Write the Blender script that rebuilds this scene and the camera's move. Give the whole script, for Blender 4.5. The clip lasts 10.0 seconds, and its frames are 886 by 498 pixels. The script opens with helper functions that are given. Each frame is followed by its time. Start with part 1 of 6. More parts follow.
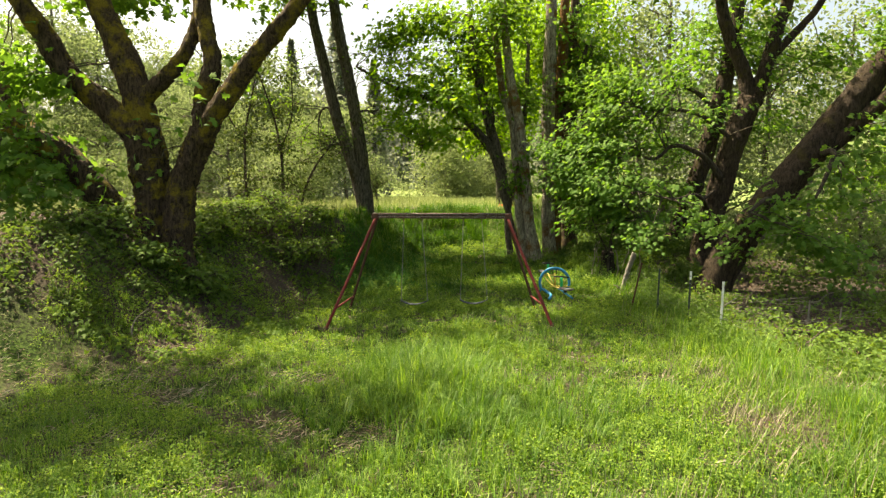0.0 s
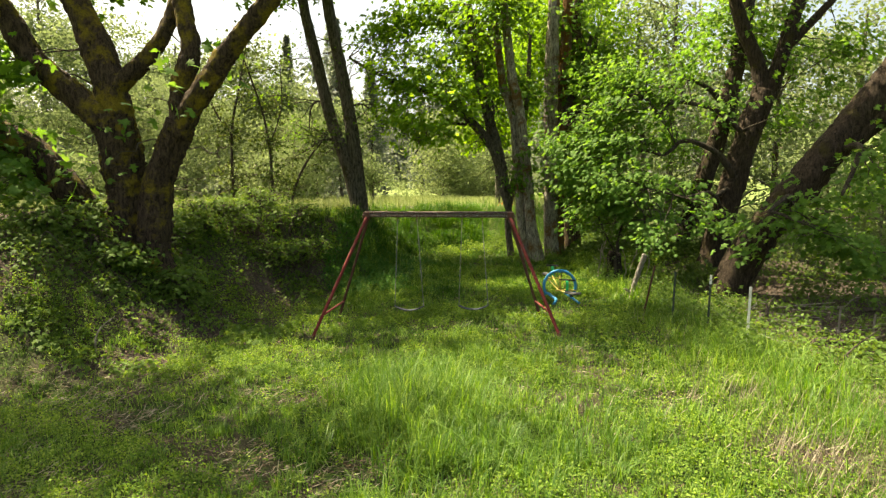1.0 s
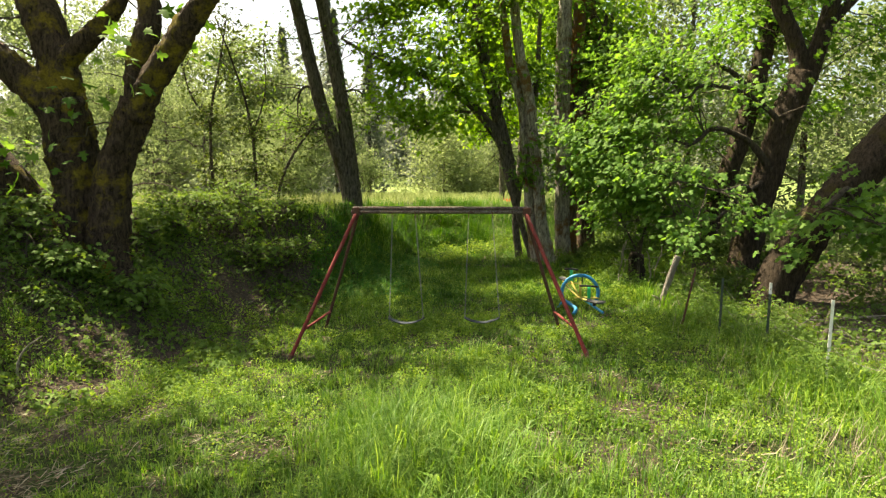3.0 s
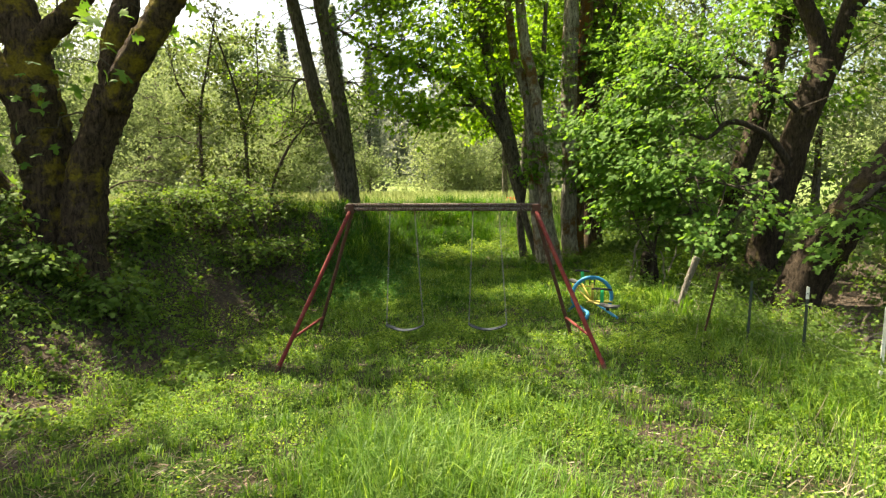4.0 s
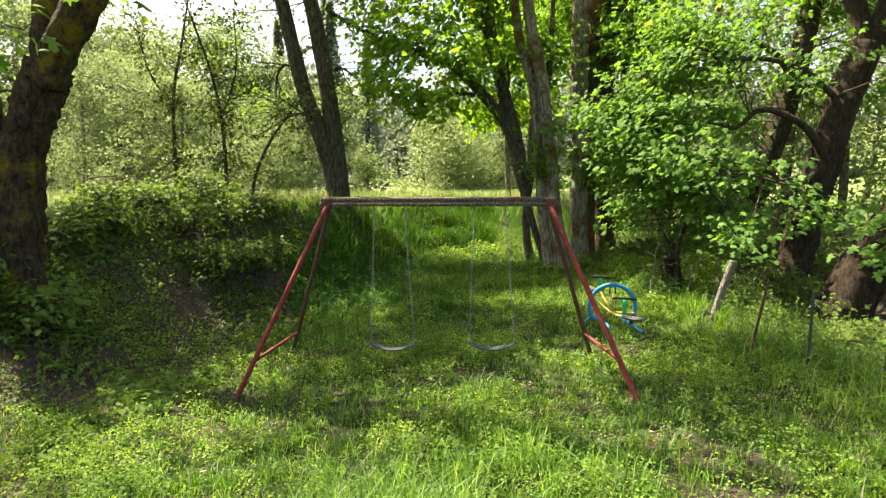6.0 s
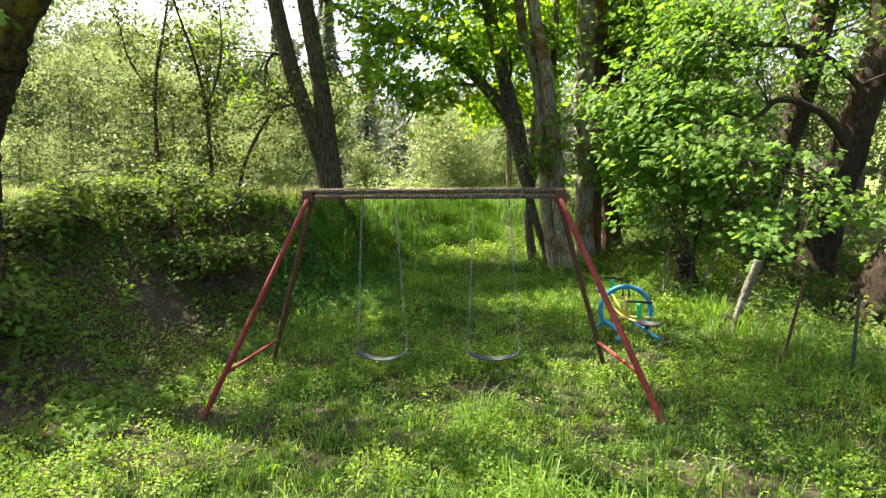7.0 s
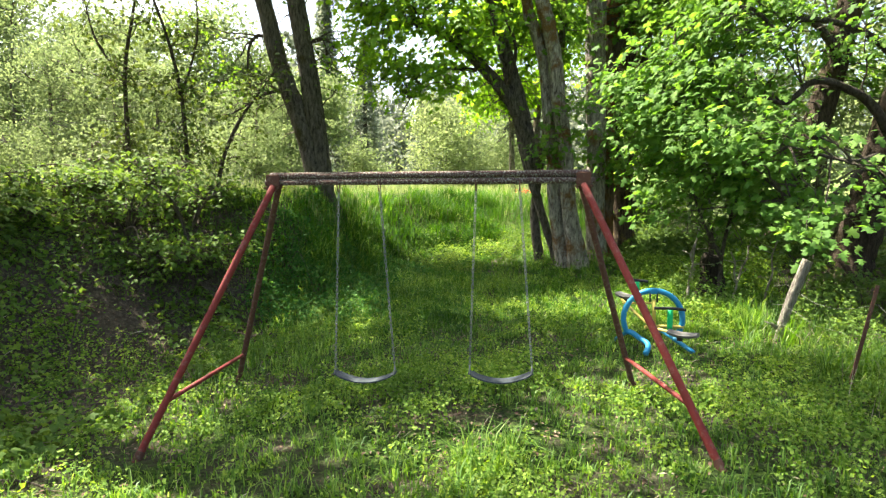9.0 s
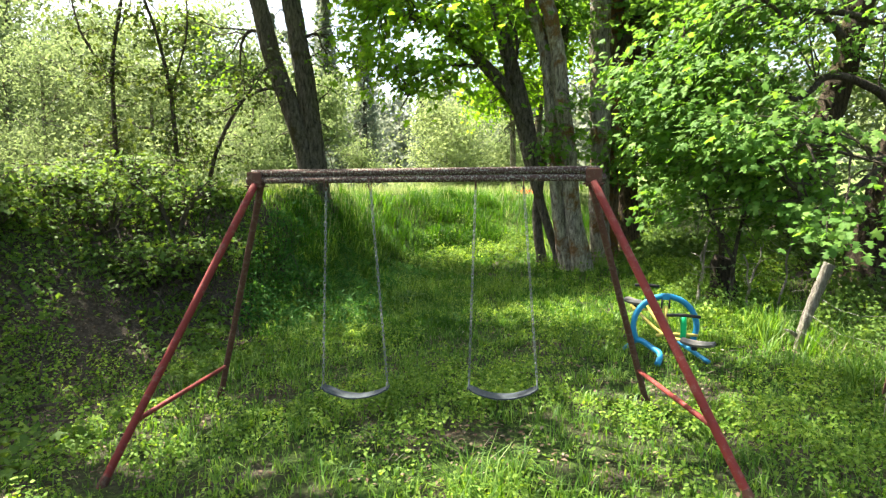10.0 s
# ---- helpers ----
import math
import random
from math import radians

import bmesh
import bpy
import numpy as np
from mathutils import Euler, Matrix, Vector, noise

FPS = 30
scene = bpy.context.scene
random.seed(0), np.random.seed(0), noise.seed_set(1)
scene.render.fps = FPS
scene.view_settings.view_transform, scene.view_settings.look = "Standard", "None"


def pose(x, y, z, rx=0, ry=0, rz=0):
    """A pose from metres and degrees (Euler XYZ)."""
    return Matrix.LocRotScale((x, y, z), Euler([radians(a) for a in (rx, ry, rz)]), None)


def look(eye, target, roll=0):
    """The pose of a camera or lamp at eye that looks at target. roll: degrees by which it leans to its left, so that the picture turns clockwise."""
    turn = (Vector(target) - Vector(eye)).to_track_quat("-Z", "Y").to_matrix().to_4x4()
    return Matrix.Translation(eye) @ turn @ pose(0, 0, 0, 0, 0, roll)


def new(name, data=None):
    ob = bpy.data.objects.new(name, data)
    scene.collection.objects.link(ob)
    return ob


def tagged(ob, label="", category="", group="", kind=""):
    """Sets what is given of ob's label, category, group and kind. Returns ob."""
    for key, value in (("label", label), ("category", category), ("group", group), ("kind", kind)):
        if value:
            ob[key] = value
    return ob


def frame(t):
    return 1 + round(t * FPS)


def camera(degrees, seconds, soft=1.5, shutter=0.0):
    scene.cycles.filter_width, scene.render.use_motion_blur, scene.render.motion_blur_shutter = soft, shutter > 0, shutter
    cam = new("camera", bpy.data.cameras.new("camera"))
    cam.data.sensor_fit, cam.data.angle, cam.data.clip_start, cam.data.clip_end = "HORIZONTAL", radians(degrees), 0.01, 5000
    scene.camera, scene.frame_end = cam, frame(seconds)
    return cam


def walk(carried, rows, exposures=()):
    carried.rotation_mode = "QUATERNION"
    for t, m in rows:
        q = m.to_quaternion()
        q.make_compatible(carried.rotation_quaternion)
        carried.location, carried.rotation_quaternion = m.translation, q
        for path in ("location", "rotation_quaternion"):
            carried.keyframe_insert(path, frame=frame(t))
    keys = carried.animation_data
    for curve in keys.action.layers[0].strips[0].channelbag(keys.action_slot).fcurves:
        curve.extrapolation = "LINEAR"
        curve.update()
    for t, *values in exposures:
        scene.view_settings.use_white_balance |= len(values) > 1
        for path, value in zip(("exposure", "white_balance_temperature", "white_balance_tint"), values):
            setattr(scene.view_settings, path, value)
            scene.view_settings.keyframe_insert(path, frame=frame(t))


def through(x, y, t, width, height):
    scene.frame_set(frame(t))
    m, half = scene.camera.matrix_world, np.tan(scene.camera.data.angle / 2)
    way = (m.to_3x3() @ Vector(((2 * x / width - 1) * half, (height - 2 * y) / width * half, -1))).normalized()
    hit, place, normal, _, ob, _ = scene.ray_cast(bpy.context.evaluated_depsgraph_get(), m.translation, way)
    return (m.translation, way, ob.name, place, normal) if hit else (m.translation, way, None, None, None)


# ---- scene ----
cam = camera(74.0, 10.0, soft=1.32)
PATH = [
    (0, (1.111, 0.146, 2.671), (0.847, 2.12, 2.48), -0.1),
    (0.5, (1.084, 0.639, 2.654), (0.822, 2.612, 2.462), -0.0),
    (1, (1.006, 1.107, 2.612), (0.748, 3.081, 2.42), -0.1),
    (1.5, (0.934, 1.563, 2.573), (0.677, 3.537, 2.379), -0.0),
    (2, (0.885, 1.995, 2.565), (0.626, 3.968, 2.369), -0.1),
    (2.5, (0.801, 2.428, 2.543), (0.544, 4.401, 2.345), -0.1),
    (4, (0.606, 3.655, 2.442), (0.345, 5.627, 2.242), -0.2),
    (4.5, (0.553, 4.013, 2.4), (0.289, 5.986, 2.203), -0.2),
    (5, (0.52, 4.402, 2.339), (0.253, 6.374, 2.147), -0.2),
    (5.5, (0.48, 4.77, 2.316), (0.214, 6.742, 2.122), -0.2),
    (5.7, (0.498, 4.914, 2.323), (0.232, 6.887, 2.128), -0.2),
    (7, (0.434, 5.965, 2.208), (0.166, 7.937, 2.013), -0.2),
    (7.5, (0.426, 6.29, 2.167), (0.153, 8.262, 1.973), -0.4),
    (8, (0.363, 6.598, 2.121), (0.089, 8.569, 1.929), -0.3),
    (8.5, (0.342, 6.895, 2.078), (0.068, 8.867, 1.887), -0.3),
    (9, (0.323, 7.174, 2.057), (0.051, 9.146, 1.864), -0.3),
    (9.5, (0.294, 7.456, 2.036), (0.025, 9.428, 1.84), -0.2),
    (10, (0.296, 7.625, 2.035), (0.021, 9.597, 1.846), -0.35),
]
walk(cam, [(t, look(eye, target, roll)) for t, eye, target, roll in PATH],
     exposures=[(0.0, 1.9, 8700, 6), (4.5, 2.14, 8000, 6), (5.5, 2.24, 7800, 7), (7.5, 2.48, 7300, 8), (10.0, 2.68, 6900, 6)])

# ---- sky, sun ----
SUN = Vector((-0.76, 0.36, 1.50)).normalized()
world = bpy.data.worlds.new("sky")
scene.world = world
world.use_nodes = True
wn = world.node_tree
sky = wn.nodes.new("ShaderNodeTexSky")
sky.sky_type = 'NISHITA'
sky.sun_disc = False
sky.sun_elevation = math.asin(SUN.z)
sky.sun_rotation = math.atan2(SUN.x, SUN.y)
sky.air_density, sky.dust_density, sky.ozone_density = 1.0, 5.0, 1.0
wn.links.new(sky.outputs[0], wn.nodes["Background"].inputs[0])
wn.nodes["Background"].inputs[1].default_value = 0.092
lamp = bpy.data.lights.new("sun", 'SUN')
lamp.energy, lamp.angle, lamp.color = 5.0, radians(0.6), (1.0, 0.95, 0.86)
sun = new("sun", lamp)
sun.matrix_world = look(SUN * 60, (0, 0, 0))



# ---- materials ----
def mat(name, rough=0.8, metal=0.0):
    m = bpy.data.materials.new(name)
    m.use_nodes = True
    b = m.node_tree.nodes["Principled BSDF"]
    b.inputs["Roughness"].default_value = rough
    b.inputs["Metallic"].default_value = metal
    return m, m.node_tree, b


def ramp(nt, fac, stops):
    r = nt.nodes.new("ShaderNodeValToRGB")
    while len(r.color_ramp.elements) < len(stops):
        r.color_ramp.elements.new(0.5)
    for e, (p, c) in zip(r.color_ramp.elements, stops):
        e.position, e.color = p, (*c, 1)
    nt.links.new(fac, r.inputs[0])
    return r.outputs[0]


def noise_tex(nt, scale, detail=5.0, rough=0.6, stretch=None):
    n = nt.nodes.new("ShaderNodeTexNoise")
    n.inputs["Scale"].default_value = scale
    n.inputs["Detail"].default_value = detail
    n.inputs["Roughness"].default_value = rough
    co = nt.nodes.new("ShaderNodeTexCoord")
    if stretch:
        mp = nt.nodes.new("ShaderNodeMapping")
        mp.inputs["Scale"].default_value = stretch
        nt.links.new(co.outputs["Object"], mp.inputs[0])
        nt.links.new(mp.outputs[0], n.inputs["Vector"])
    else:
        nt.links.new(co.outputs["Object"], n.inputs["Vector"])
    return n.outputs["Fac"]


def mix(nt, fac, a, b):
    m = nt.nodes.new("ShaderNodeMix")
    m.data_type = 'RGBA'
    nt.links.new(fac, m.inputs[0])
    for s, v in ((m.inputs[6], a), (m.inputs[7], b)):
        if isinstance(v, tuple):
            s.default_value = (*v, 1)
        else:
            nt.links.new(v, s)
    return m.outputs[2]


def bump(nt, b, height, strength=0.5, dist=0.02):
    n = nt.nodes.new("ShaderNodeBump")
    n.inputs["Strength"].default_value = strength
    n.inputs["Distance"].default_value = dist
    nt.links.new(height, n.inputs["Height"])
    nt.links.new(n.outputs[0], b.inputs["Normal"])


def leaf_mat(name, dark, mid, light, through=0.48, rough=0.6, glow=1.75, patch=0.0, warm=0.478, sheen=0.12):
    """A thin leaf: reflects, lets light through, and differs from leaf to leaf."""
    m, nt, b = mat(name, rough)
    g = nt.nodes.new("ShaderNodeNewGeometry")
    col = ramp(nt, g.outputs["Random Per Island"], [(0.0, dark), (0.5, mid), (1.0, light)])
    if patch:
        big = ramp(nt, noise_tex(nt, patch, 3.0), [(0.36, (0.56, 0.64, 0.54)), (0.64, (1.15, 1.1, 1.0))])
        mm = nt.nodes.new("ShaderNodeMix")
        mm.data_type, mm.blend_type = 'RGBA', 'MULTIPLY'
        mm.inputs[0].default_value = 1.0
        nt.links.new(col, mm.inputs[6]), nt.links.new(big, mm.inputs[7])
        col = mm.outputs[2]
    nt.links.new(col, b.inputs["Base Color"])
    b.inputs["Specular IOR Level"].default_value = sheen
    tr = nt.nodes.new("ShaderNodeBsdfTranslucent")
    hsv = nt.nodes.new("ShaderNodeHueSaturation")
    hsv.inputs["Hue"].default_value = warm
    hsv.inputs["Saturation"].default_value = 1.12
    hsv.inputs["Value"].default_value = glow
    nt.links.new(col, hsv.inputs["Color"])
    nt.links.new(hsv.outputs[0], tr.inputs["Color"])
    ms = nt.nodes.new("ShaderNodeMixShader")
    ms.inputs[0].default_value = through
    nt.links.new(b.outputs[0], ms.inputs[1]), nt.links.new(tr.outputs[0], ms.inputs[2])
    nt.links.new(ms.outputs[0], nt.nodes["Material Output"].inputs[0])
    return m


def bark_mat(name, dark, light, moss, moss_at=0.55, grain=(3.0, 3.0, 0.8)):
    m, nt, b = mat(name, 0.9)
    fine = noise_tex(nt, 6.0, 10.0, 0.78, grain)
    col = ramp(nt, fine, [(0.38, dark), (0.52, tuple((p + q) / 2 for p, q in zip(dark, light))), (0.66, light)])
    patch = ramp(nt, noise_tex(nt, 1.7, 6.0, 0.7), [(moss_at, (0, 0, 0)), (moss_at + 0.1, (1, 1, 1))])
    mossy = ramp(nt, noise_tex(nt, 30.0, 4.0), [(0.3, tuple(c * 0.45 for c in moss)), (0.7, moss)])
    nt.links.new(mix(nt, patch, col, mossy), b.inputs["Base Color"])
    b.inputs["Specular IOR Level"].default_value = 0.15
    bump(nt, b, fine, 1.0, 0.09)
    return m


BARK_BIG = bark_mat("bark_mossy_brown", (0.012, 0.008, 0.006), (0.14, 0.096, 0.064), (0.28, 0.21, 0.03), 0.51)
BARK_GREY = bark_mat("bark_grey", (0.03, 0.025, 0.02), (0.28, 0.25, 0.21), (0.11, 0.07, 0.028), 0.54)
BARK_TWIN = bark_mat("bark_grey_brown", (0.02, 0.016, 0.012), (0.19, 0.165, 0.135), (0.07, 0.06, 0.025), 0.54)
# pale lichen bark, its light tone raised further to stand for sunlight
BARK_PALE = bark_mat("bark_lichen_sunlit", (0.05, 0.04, 0.032), (0.50, 0.455, 0.385), (0.2, 0.11, 0.04), 0.50)
BARK_ROT = bark_mat("rotten_wood", (0.008, 0.006, 0.005), (0.06, 0.045, 0.034), (0.05, 0.055, 0.015), 0.55)
BARK_DARK = bark_mat("bark_dark", (0.03, 0.024, 0.018), (0.11, 0.09, 0.07), (0.07, 0.075, 0.02), 0.6)
# mossy brown bark with shade put into its colours, for the right-hand maples
BARK_SHADE = bark_mat("bark_brown_shaded", (0.012, 0.009, 0.006), (0.09, 0.066, 0.046), (0.075, 0.062, 0.018), 0.55)
BARK_RUST = bark_mat("bark_rusty_moss", (0.03, 0.02, 0.013), (0.24, 0.17, 0.11), (0.2, 0.095, 0.025), 0.46)
TWIG = bark_mat("twig_bark", (0.05, 0.04, 0.03), (0.14, 0.12, 0.09), (0.09, 0.09, 0.03), 0.62)

LEAF_MAPLE = leaf_mat("maple_leaf", (0.058, 0.135, 0.025), (0.088, 0.184, 0.033), (0.138, 0.24, 0.05), 0.5, 0.6, 1.6, warm=0.484, sheen=0.14)
LEAF_YOUNG = leaf_mat("young_maple_leaf", (0.075, 0.17, 0.024), (0.11, 0.225, 0.032), (0.16, 0.28, 0.045), 0.58, 0.55, 1.9)
LEAF_HIGH = leaf_mat("canopy_leaf", (0.05, 0.112, 0.018), (0.08, 0.17, 0.026), (0.125, 0.23, 0.038), 0.52, 0.6, 1.7)
# pale spring leaf, desaturated further for the haze over the background
LEAF_PALE = leaf_mat("pale_leaf", (0.13, 0.176, 0.074), (0.165, 0.212, 0.09), (0.21, 0.256, 0.118), 0.45, 0.7, 1.35, warm=0.495)
LEAF_WILLOW = leaf_mat("willow_leaf", (0.15, 0.2, 0.08), (0.20, 0.25, 0.105), (0.26, 0.31, 0.14), 0.4, 0.7, 1.35, warm=0.49)
LEAF_DARK = leaf_mat("bramble_leaf", (0.046, 0.09, 0.019), (0.074, 0.13, 0.028), (0.11, 0.172, 0.042), 0.42, 0.6, 1.5)
# fir needles lightened and greyed: distance haze is put into the colour
LEAF_CONIFER = leaf_mat("needle_spray_hazed", (0.08, 0.105, 0.07), (0.12, 0.145, 0.10), (0.17, 0.19, 0.14), 0.45)
LEAF_WEED = leaf_mat("weed_leaf", (0.06, 0.14, 0.02), (0.135, 0.228, 0.04), (0.215, 0.315, 0.07), 0.42, 0.6, patch=0.9, sheen=0.12)
# one grass in two tones: bank blades darkened for shade, front blades brightened for sun
GRASS = leaf_mat("shaded_grass_blade", (0.024, 0.08, 0.013), (0.04, 0.118, 0.017), (0.07, 0.155, 0.026), 0.42, 0.55, patch=0.35)
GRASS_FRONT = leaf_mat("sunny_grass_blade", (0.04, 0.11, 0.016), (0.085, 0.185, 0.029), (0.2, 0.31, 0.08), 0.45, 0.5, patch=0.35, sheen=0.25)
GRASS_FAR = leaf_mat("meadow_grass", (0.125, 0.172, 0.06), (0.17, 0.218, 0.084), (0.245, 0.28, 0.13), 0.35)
STRAW = leaf_mat("dry_straw", (0.15, 0.125, 0.085), (0.25, 0.215, 0.15), (0.4, 0.36, 0.27), 0.15, 0.7, 1.0)
LITTER = leaf_mat("dry_leaf", (0.055, 0.034, 0.021), (0.12, 0.08, 0.052), (0.24, 0.18, 0.128), 0.1, 0.8, 1.0)


def ground_material():
    m, nt, b = mat("soil_litter_grass", 0.95)
    n1 = noise_tex(nt, 0.8, 6.0, 0.65)
    n2 = noise_tex(nt, 16.0, 9.0, 0.8)
    soil = ramp(nt, n2, [(0.32, (0.026, 0.02, 0.015)), (0.5, (0.07, 0.055, 0.042)), (0.72, (0.17, 0.14, 0.11))])
    vor = nt.nodes.new("ShaderNodeTexVoronoi")
    vor.inputs["Scale"].default_value = 34.0
    cov = nt.nodes.new("ShaderNodeTexCoord")
    nt.links.new(cov.outputs["Object"], vor.inputs["Vector"])
    sep = nt.nodes.new("ShaderNodeSeparateColor")
    nt.links.new(vor.outputs["Color"], sep.inputs[0])
    # green kept dark so the gaps between blades look shaded
    green = ramp(nt, sep.outputs[0], [(0.1, (0.014, 0.028, 0.006)), (0.5, (0.034, 0.066, 0.012)), (0.95, (0.07, 0.12, 0.022))])
    mask = ramp(nt, n1, [(0.40, (0, 0, 0)), (0.54, (1, 1, 1))])
    place = nt.nodes.new("ShaderNodeSeparateXYZ")
    nt.links.new(cov.outputs["Object"], place.inputs[0])
    bank = nt.nodes.new("ShaderNodeMapRange")
    bank.inputs[1].default_value, bank.inputs[2].default_value = -3.8, -2.6
    nt.links.new(place.outputs["X"], bank.inputs[0])
    both = nt.nodes.new("ShaderNodeMath")
    both.operation = 'MULTIPLY'
    front = nt.nodes.new("ShaderNodeMapRange")
    front.inputs[1].default_value, front.inputs[2].default_value = 9.4, 8.0
    nt.links.new(place.outputs["Y"], front.inputs[0])
    open_ground = nt.nodes.new("ShaderNodeMath")
    open_ground.operation = 'MAXIMUM'
    nt.links.new(bank.outputs[0], open_ground.inputs[0]), nt.links.new(front.outputs[0], open_ground.inputs[1])
    ditch = nt.nodes.new("ShaderNodeMapRange")
    ditch.inputs[1].default_value, ditch.inputs[2].default_value = 5.2, 4.6
    nt.links.new(place.outputs["X"], ditch.inputs[0])
    clear = nt.nodes.new("ShaderNodeMath")
    clear.operation = 'MULTIPLY'
    grassy = nt.nodes.new("ShaderNodeMath")
    grassy.operation = 'MAXIMUM'
    nt.links.new(ditch.outputs[0], grassy.inputs[0]), nt.links.new(front.outputs[0], grassy.inputs[1])
    nt.links.new(open_ground.outputs[0], clear.inputs[0]), nt.links.new(grassy.outputs[0], clear.inputs[1])
    nt.links.new(mask, both.inputs[0]), nt.links.new(clear.outputs[0], both.inputs[1])
    near = mix(nt, both.outputs[0], soil, green)
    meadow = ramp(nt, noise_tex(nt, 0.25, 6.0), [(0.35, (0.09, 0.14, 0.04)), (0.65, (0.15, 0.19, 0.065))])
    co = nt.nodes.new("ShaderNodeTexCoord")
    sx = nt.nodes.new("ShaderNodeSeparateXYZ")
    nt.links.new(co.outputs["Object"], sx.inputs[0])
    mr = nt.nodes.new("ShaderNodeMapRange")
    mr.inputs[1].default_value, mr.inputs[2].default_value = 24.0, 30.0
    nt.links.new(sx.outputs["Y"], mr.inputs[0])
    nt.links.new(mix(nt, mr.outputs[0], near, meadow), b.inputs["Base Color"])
    b.inputs["Specular IOR Level"].default_value = 0.1
    bump(nt, b, n2, 1.0, 0.07)
    return m


GROUND = ground_material()


def paint(name, base, worn, rust, rough=0.55, worn_at=0.55, scale=9.0, metal=0.0):
    m, nt, b = mat(name, rough, metal)
    n = noise_tex(nt, scale, 8.0, 0.7)
    n2 = noise_tex(nt, scale * 6, 5.0, 0.7)
    c = mix(nt, ramp(nt, n, [(worn_at, (0, 0, 0)), (worn_at + 0.08, (1, 1, 1))]), base, worn)
    c = mix(nt, ramp(nt, n2, [(0.60, (0, 0, 0)), (0.68, (1, 1, 1))]), c, rust)
    nt.links.new(c, b.inputs["Base Color"])
    b.inputs["Specular IOR Level"].default_value = 0.3
    bump(nt, b, n2, 0.25, 0.004)
    return m


RED = paint("faded_red_paint", (0.14, 0.017, 0.014), (0.16, 0.05, 0.04), (0.06, 0.022, 0.015), 0.75, 0.53, 17.0)
RED_RUST = paint("rusty_red_paint", (0.075, 0.032, 0.021), (0.105, 0.068, 0.048), (0.042, 0.023, 0.015), 0.9, 0.52, 26.0)
LICHEN = paint("lichen_covered_beam", (0.06, 0.032, 0.027), (0.25, 0.24, 0.205), (0.025, 0.018, 0.015), 0.95, 0.515, 62.0)
BLUE = paint("blue_paint", (0.01, 0.17, 0.32), (0.03, 0.2, 0.36), (0.09, 0.20, 0.28), 0.5, 0.56)
YELLOW = paint("yellow_paint", (0.42, 0.34, 0.07), (0.38, 0.33, 0.13), (0.35, 0.28, 0.1), 0.55, 0.56)
GREEN = paint("green_plastic", (0.0, 0.38, 0.12), (0.02, 0.34, 0.14), (0.03, 0.22, 0.09), 0.4, 0.6)
GREYSEAT = paint("weathered_grey_plastic", (0.125, 0.12, 0.112), (0.10, 0.095, 0.09), (0.07, 0.07, 0.062), 0.85, 0.5)
BLACK = paint("black_rubber", (0.012, 0.012, 0.013), (0.03, 0.03, 0.03), (0.05, 0.05, 0.045), 0.6, 0.6)
RUBBER = paint("grey_rubber_belt", (0.032, 0.04, 0.046), (0.055, 0.064, 0.07), (0.08, 0.085, 0.082), 0.85, 0.52, 14.0)
ZINC = paint("galvanised_steel", (0.17, 0.18, 0.175), (0.11, 0.115, 0.11), (0.07, 0.055, 0.04), 0.6, 0.55, 14.0, 0.5)
TPOST = paint("dark_green_paint", (0.03, 0.05, 0.035), (0.05, 0.06, 0.045), (0.10, 0.055, 0.03), 0.6, 0.5)
WHITE = paint("white_post_paint", (0.72, 0.71, 0.66), (0.55, 0.54, 0.48), (0.3, 0.26, 0.2), 0.7, 0.55)
WIRE = paint("weathered_wire", (0.19, 0.18, 0.16), (0.13, 0.125, 0.105), (0.14, 0.09, 0.06), 0.7, 0.5)
OLDWOOD = bark_mat("weathered_grey_wood", (0.12, 0.105, 0.083), (0.38, 0.35, 0.295), (0.13, 0.12, 0.065), 0.7, (5, 5, 0.6))
FLOWER = leaf_mat("red_petal", (0.45, 0.03, 0.015), (0.6, 0.06, 0.02), (0.65, 0.14, 0.05), 0.3)


# ---- building tools ----
def mesh_object(name, verts, faces, material, parent=None, smooth=False, label=""):
    """One mesh object out of arrays; faces all of one size."""
    verts = np.asarray(verts, dtype=np.float32).reshape(-1, 3)
    faces = np.asarray(faces, dtype=np.int32)
    me = bpy.data.meshes.new(name)
    me.vertices.add(len(verts))
    me.vertices.foreach_set("co", verts.ravel())
    me.loops.add(faces.size)
    me.loops.foreach_set("vertex_index", faces.ravel())
    me.polygons.add(len(faces))
    me.polygons.foreach_set("loop_start", np.arange(0, faces.size, faces.shape[1], dtype=np.int32))
    if smooth:
        me.polygons.foreach_set("use_smooth", np.ones(len(faces), dtype=bool))
    me.update(calc_edges=True)
    me.materials.append(material)
    ob = new(name, me)
    if parent is not None:
        ob.parent = parent
    return tagged(ob, label=label)


def part(name, bm, material, parent, label=""):
    me = bpy.data.meshes.new(name)
    bm.to_mesh(me)
    bm.free()
    me.materials.append(material)
    ob = new(name, me)
    ob.parent = parent
    return tagged(ob, label=label)


def spline(points, step):
    """Catmull-Rom through points (any width of row), about step metres apart."""
    p = np.asarray(points, dtype=float)
    p = np.vstack([2 * p[0] - p[1], p, 2 * p[-1] - p[-2]])
    out = []
    for i in range(1, len(p) - 2):
        n = max(2, int(np.linalg.norm(p[i + 1][:3] - p[i][:3]) / step))
        for t in np.arange(n) / n:
            a, b, c, d = p[i - 1], p[i], p[i + 1], p[i + 2]
            out.append(0.5 * (2 * b + (c - a) * t + (2 * a - 5 * b + 4 * c - d) * t * t + (3 * b - a - 3 * c + d) * t ** 3))
    out.append(p[-2])
    return np.array(out)


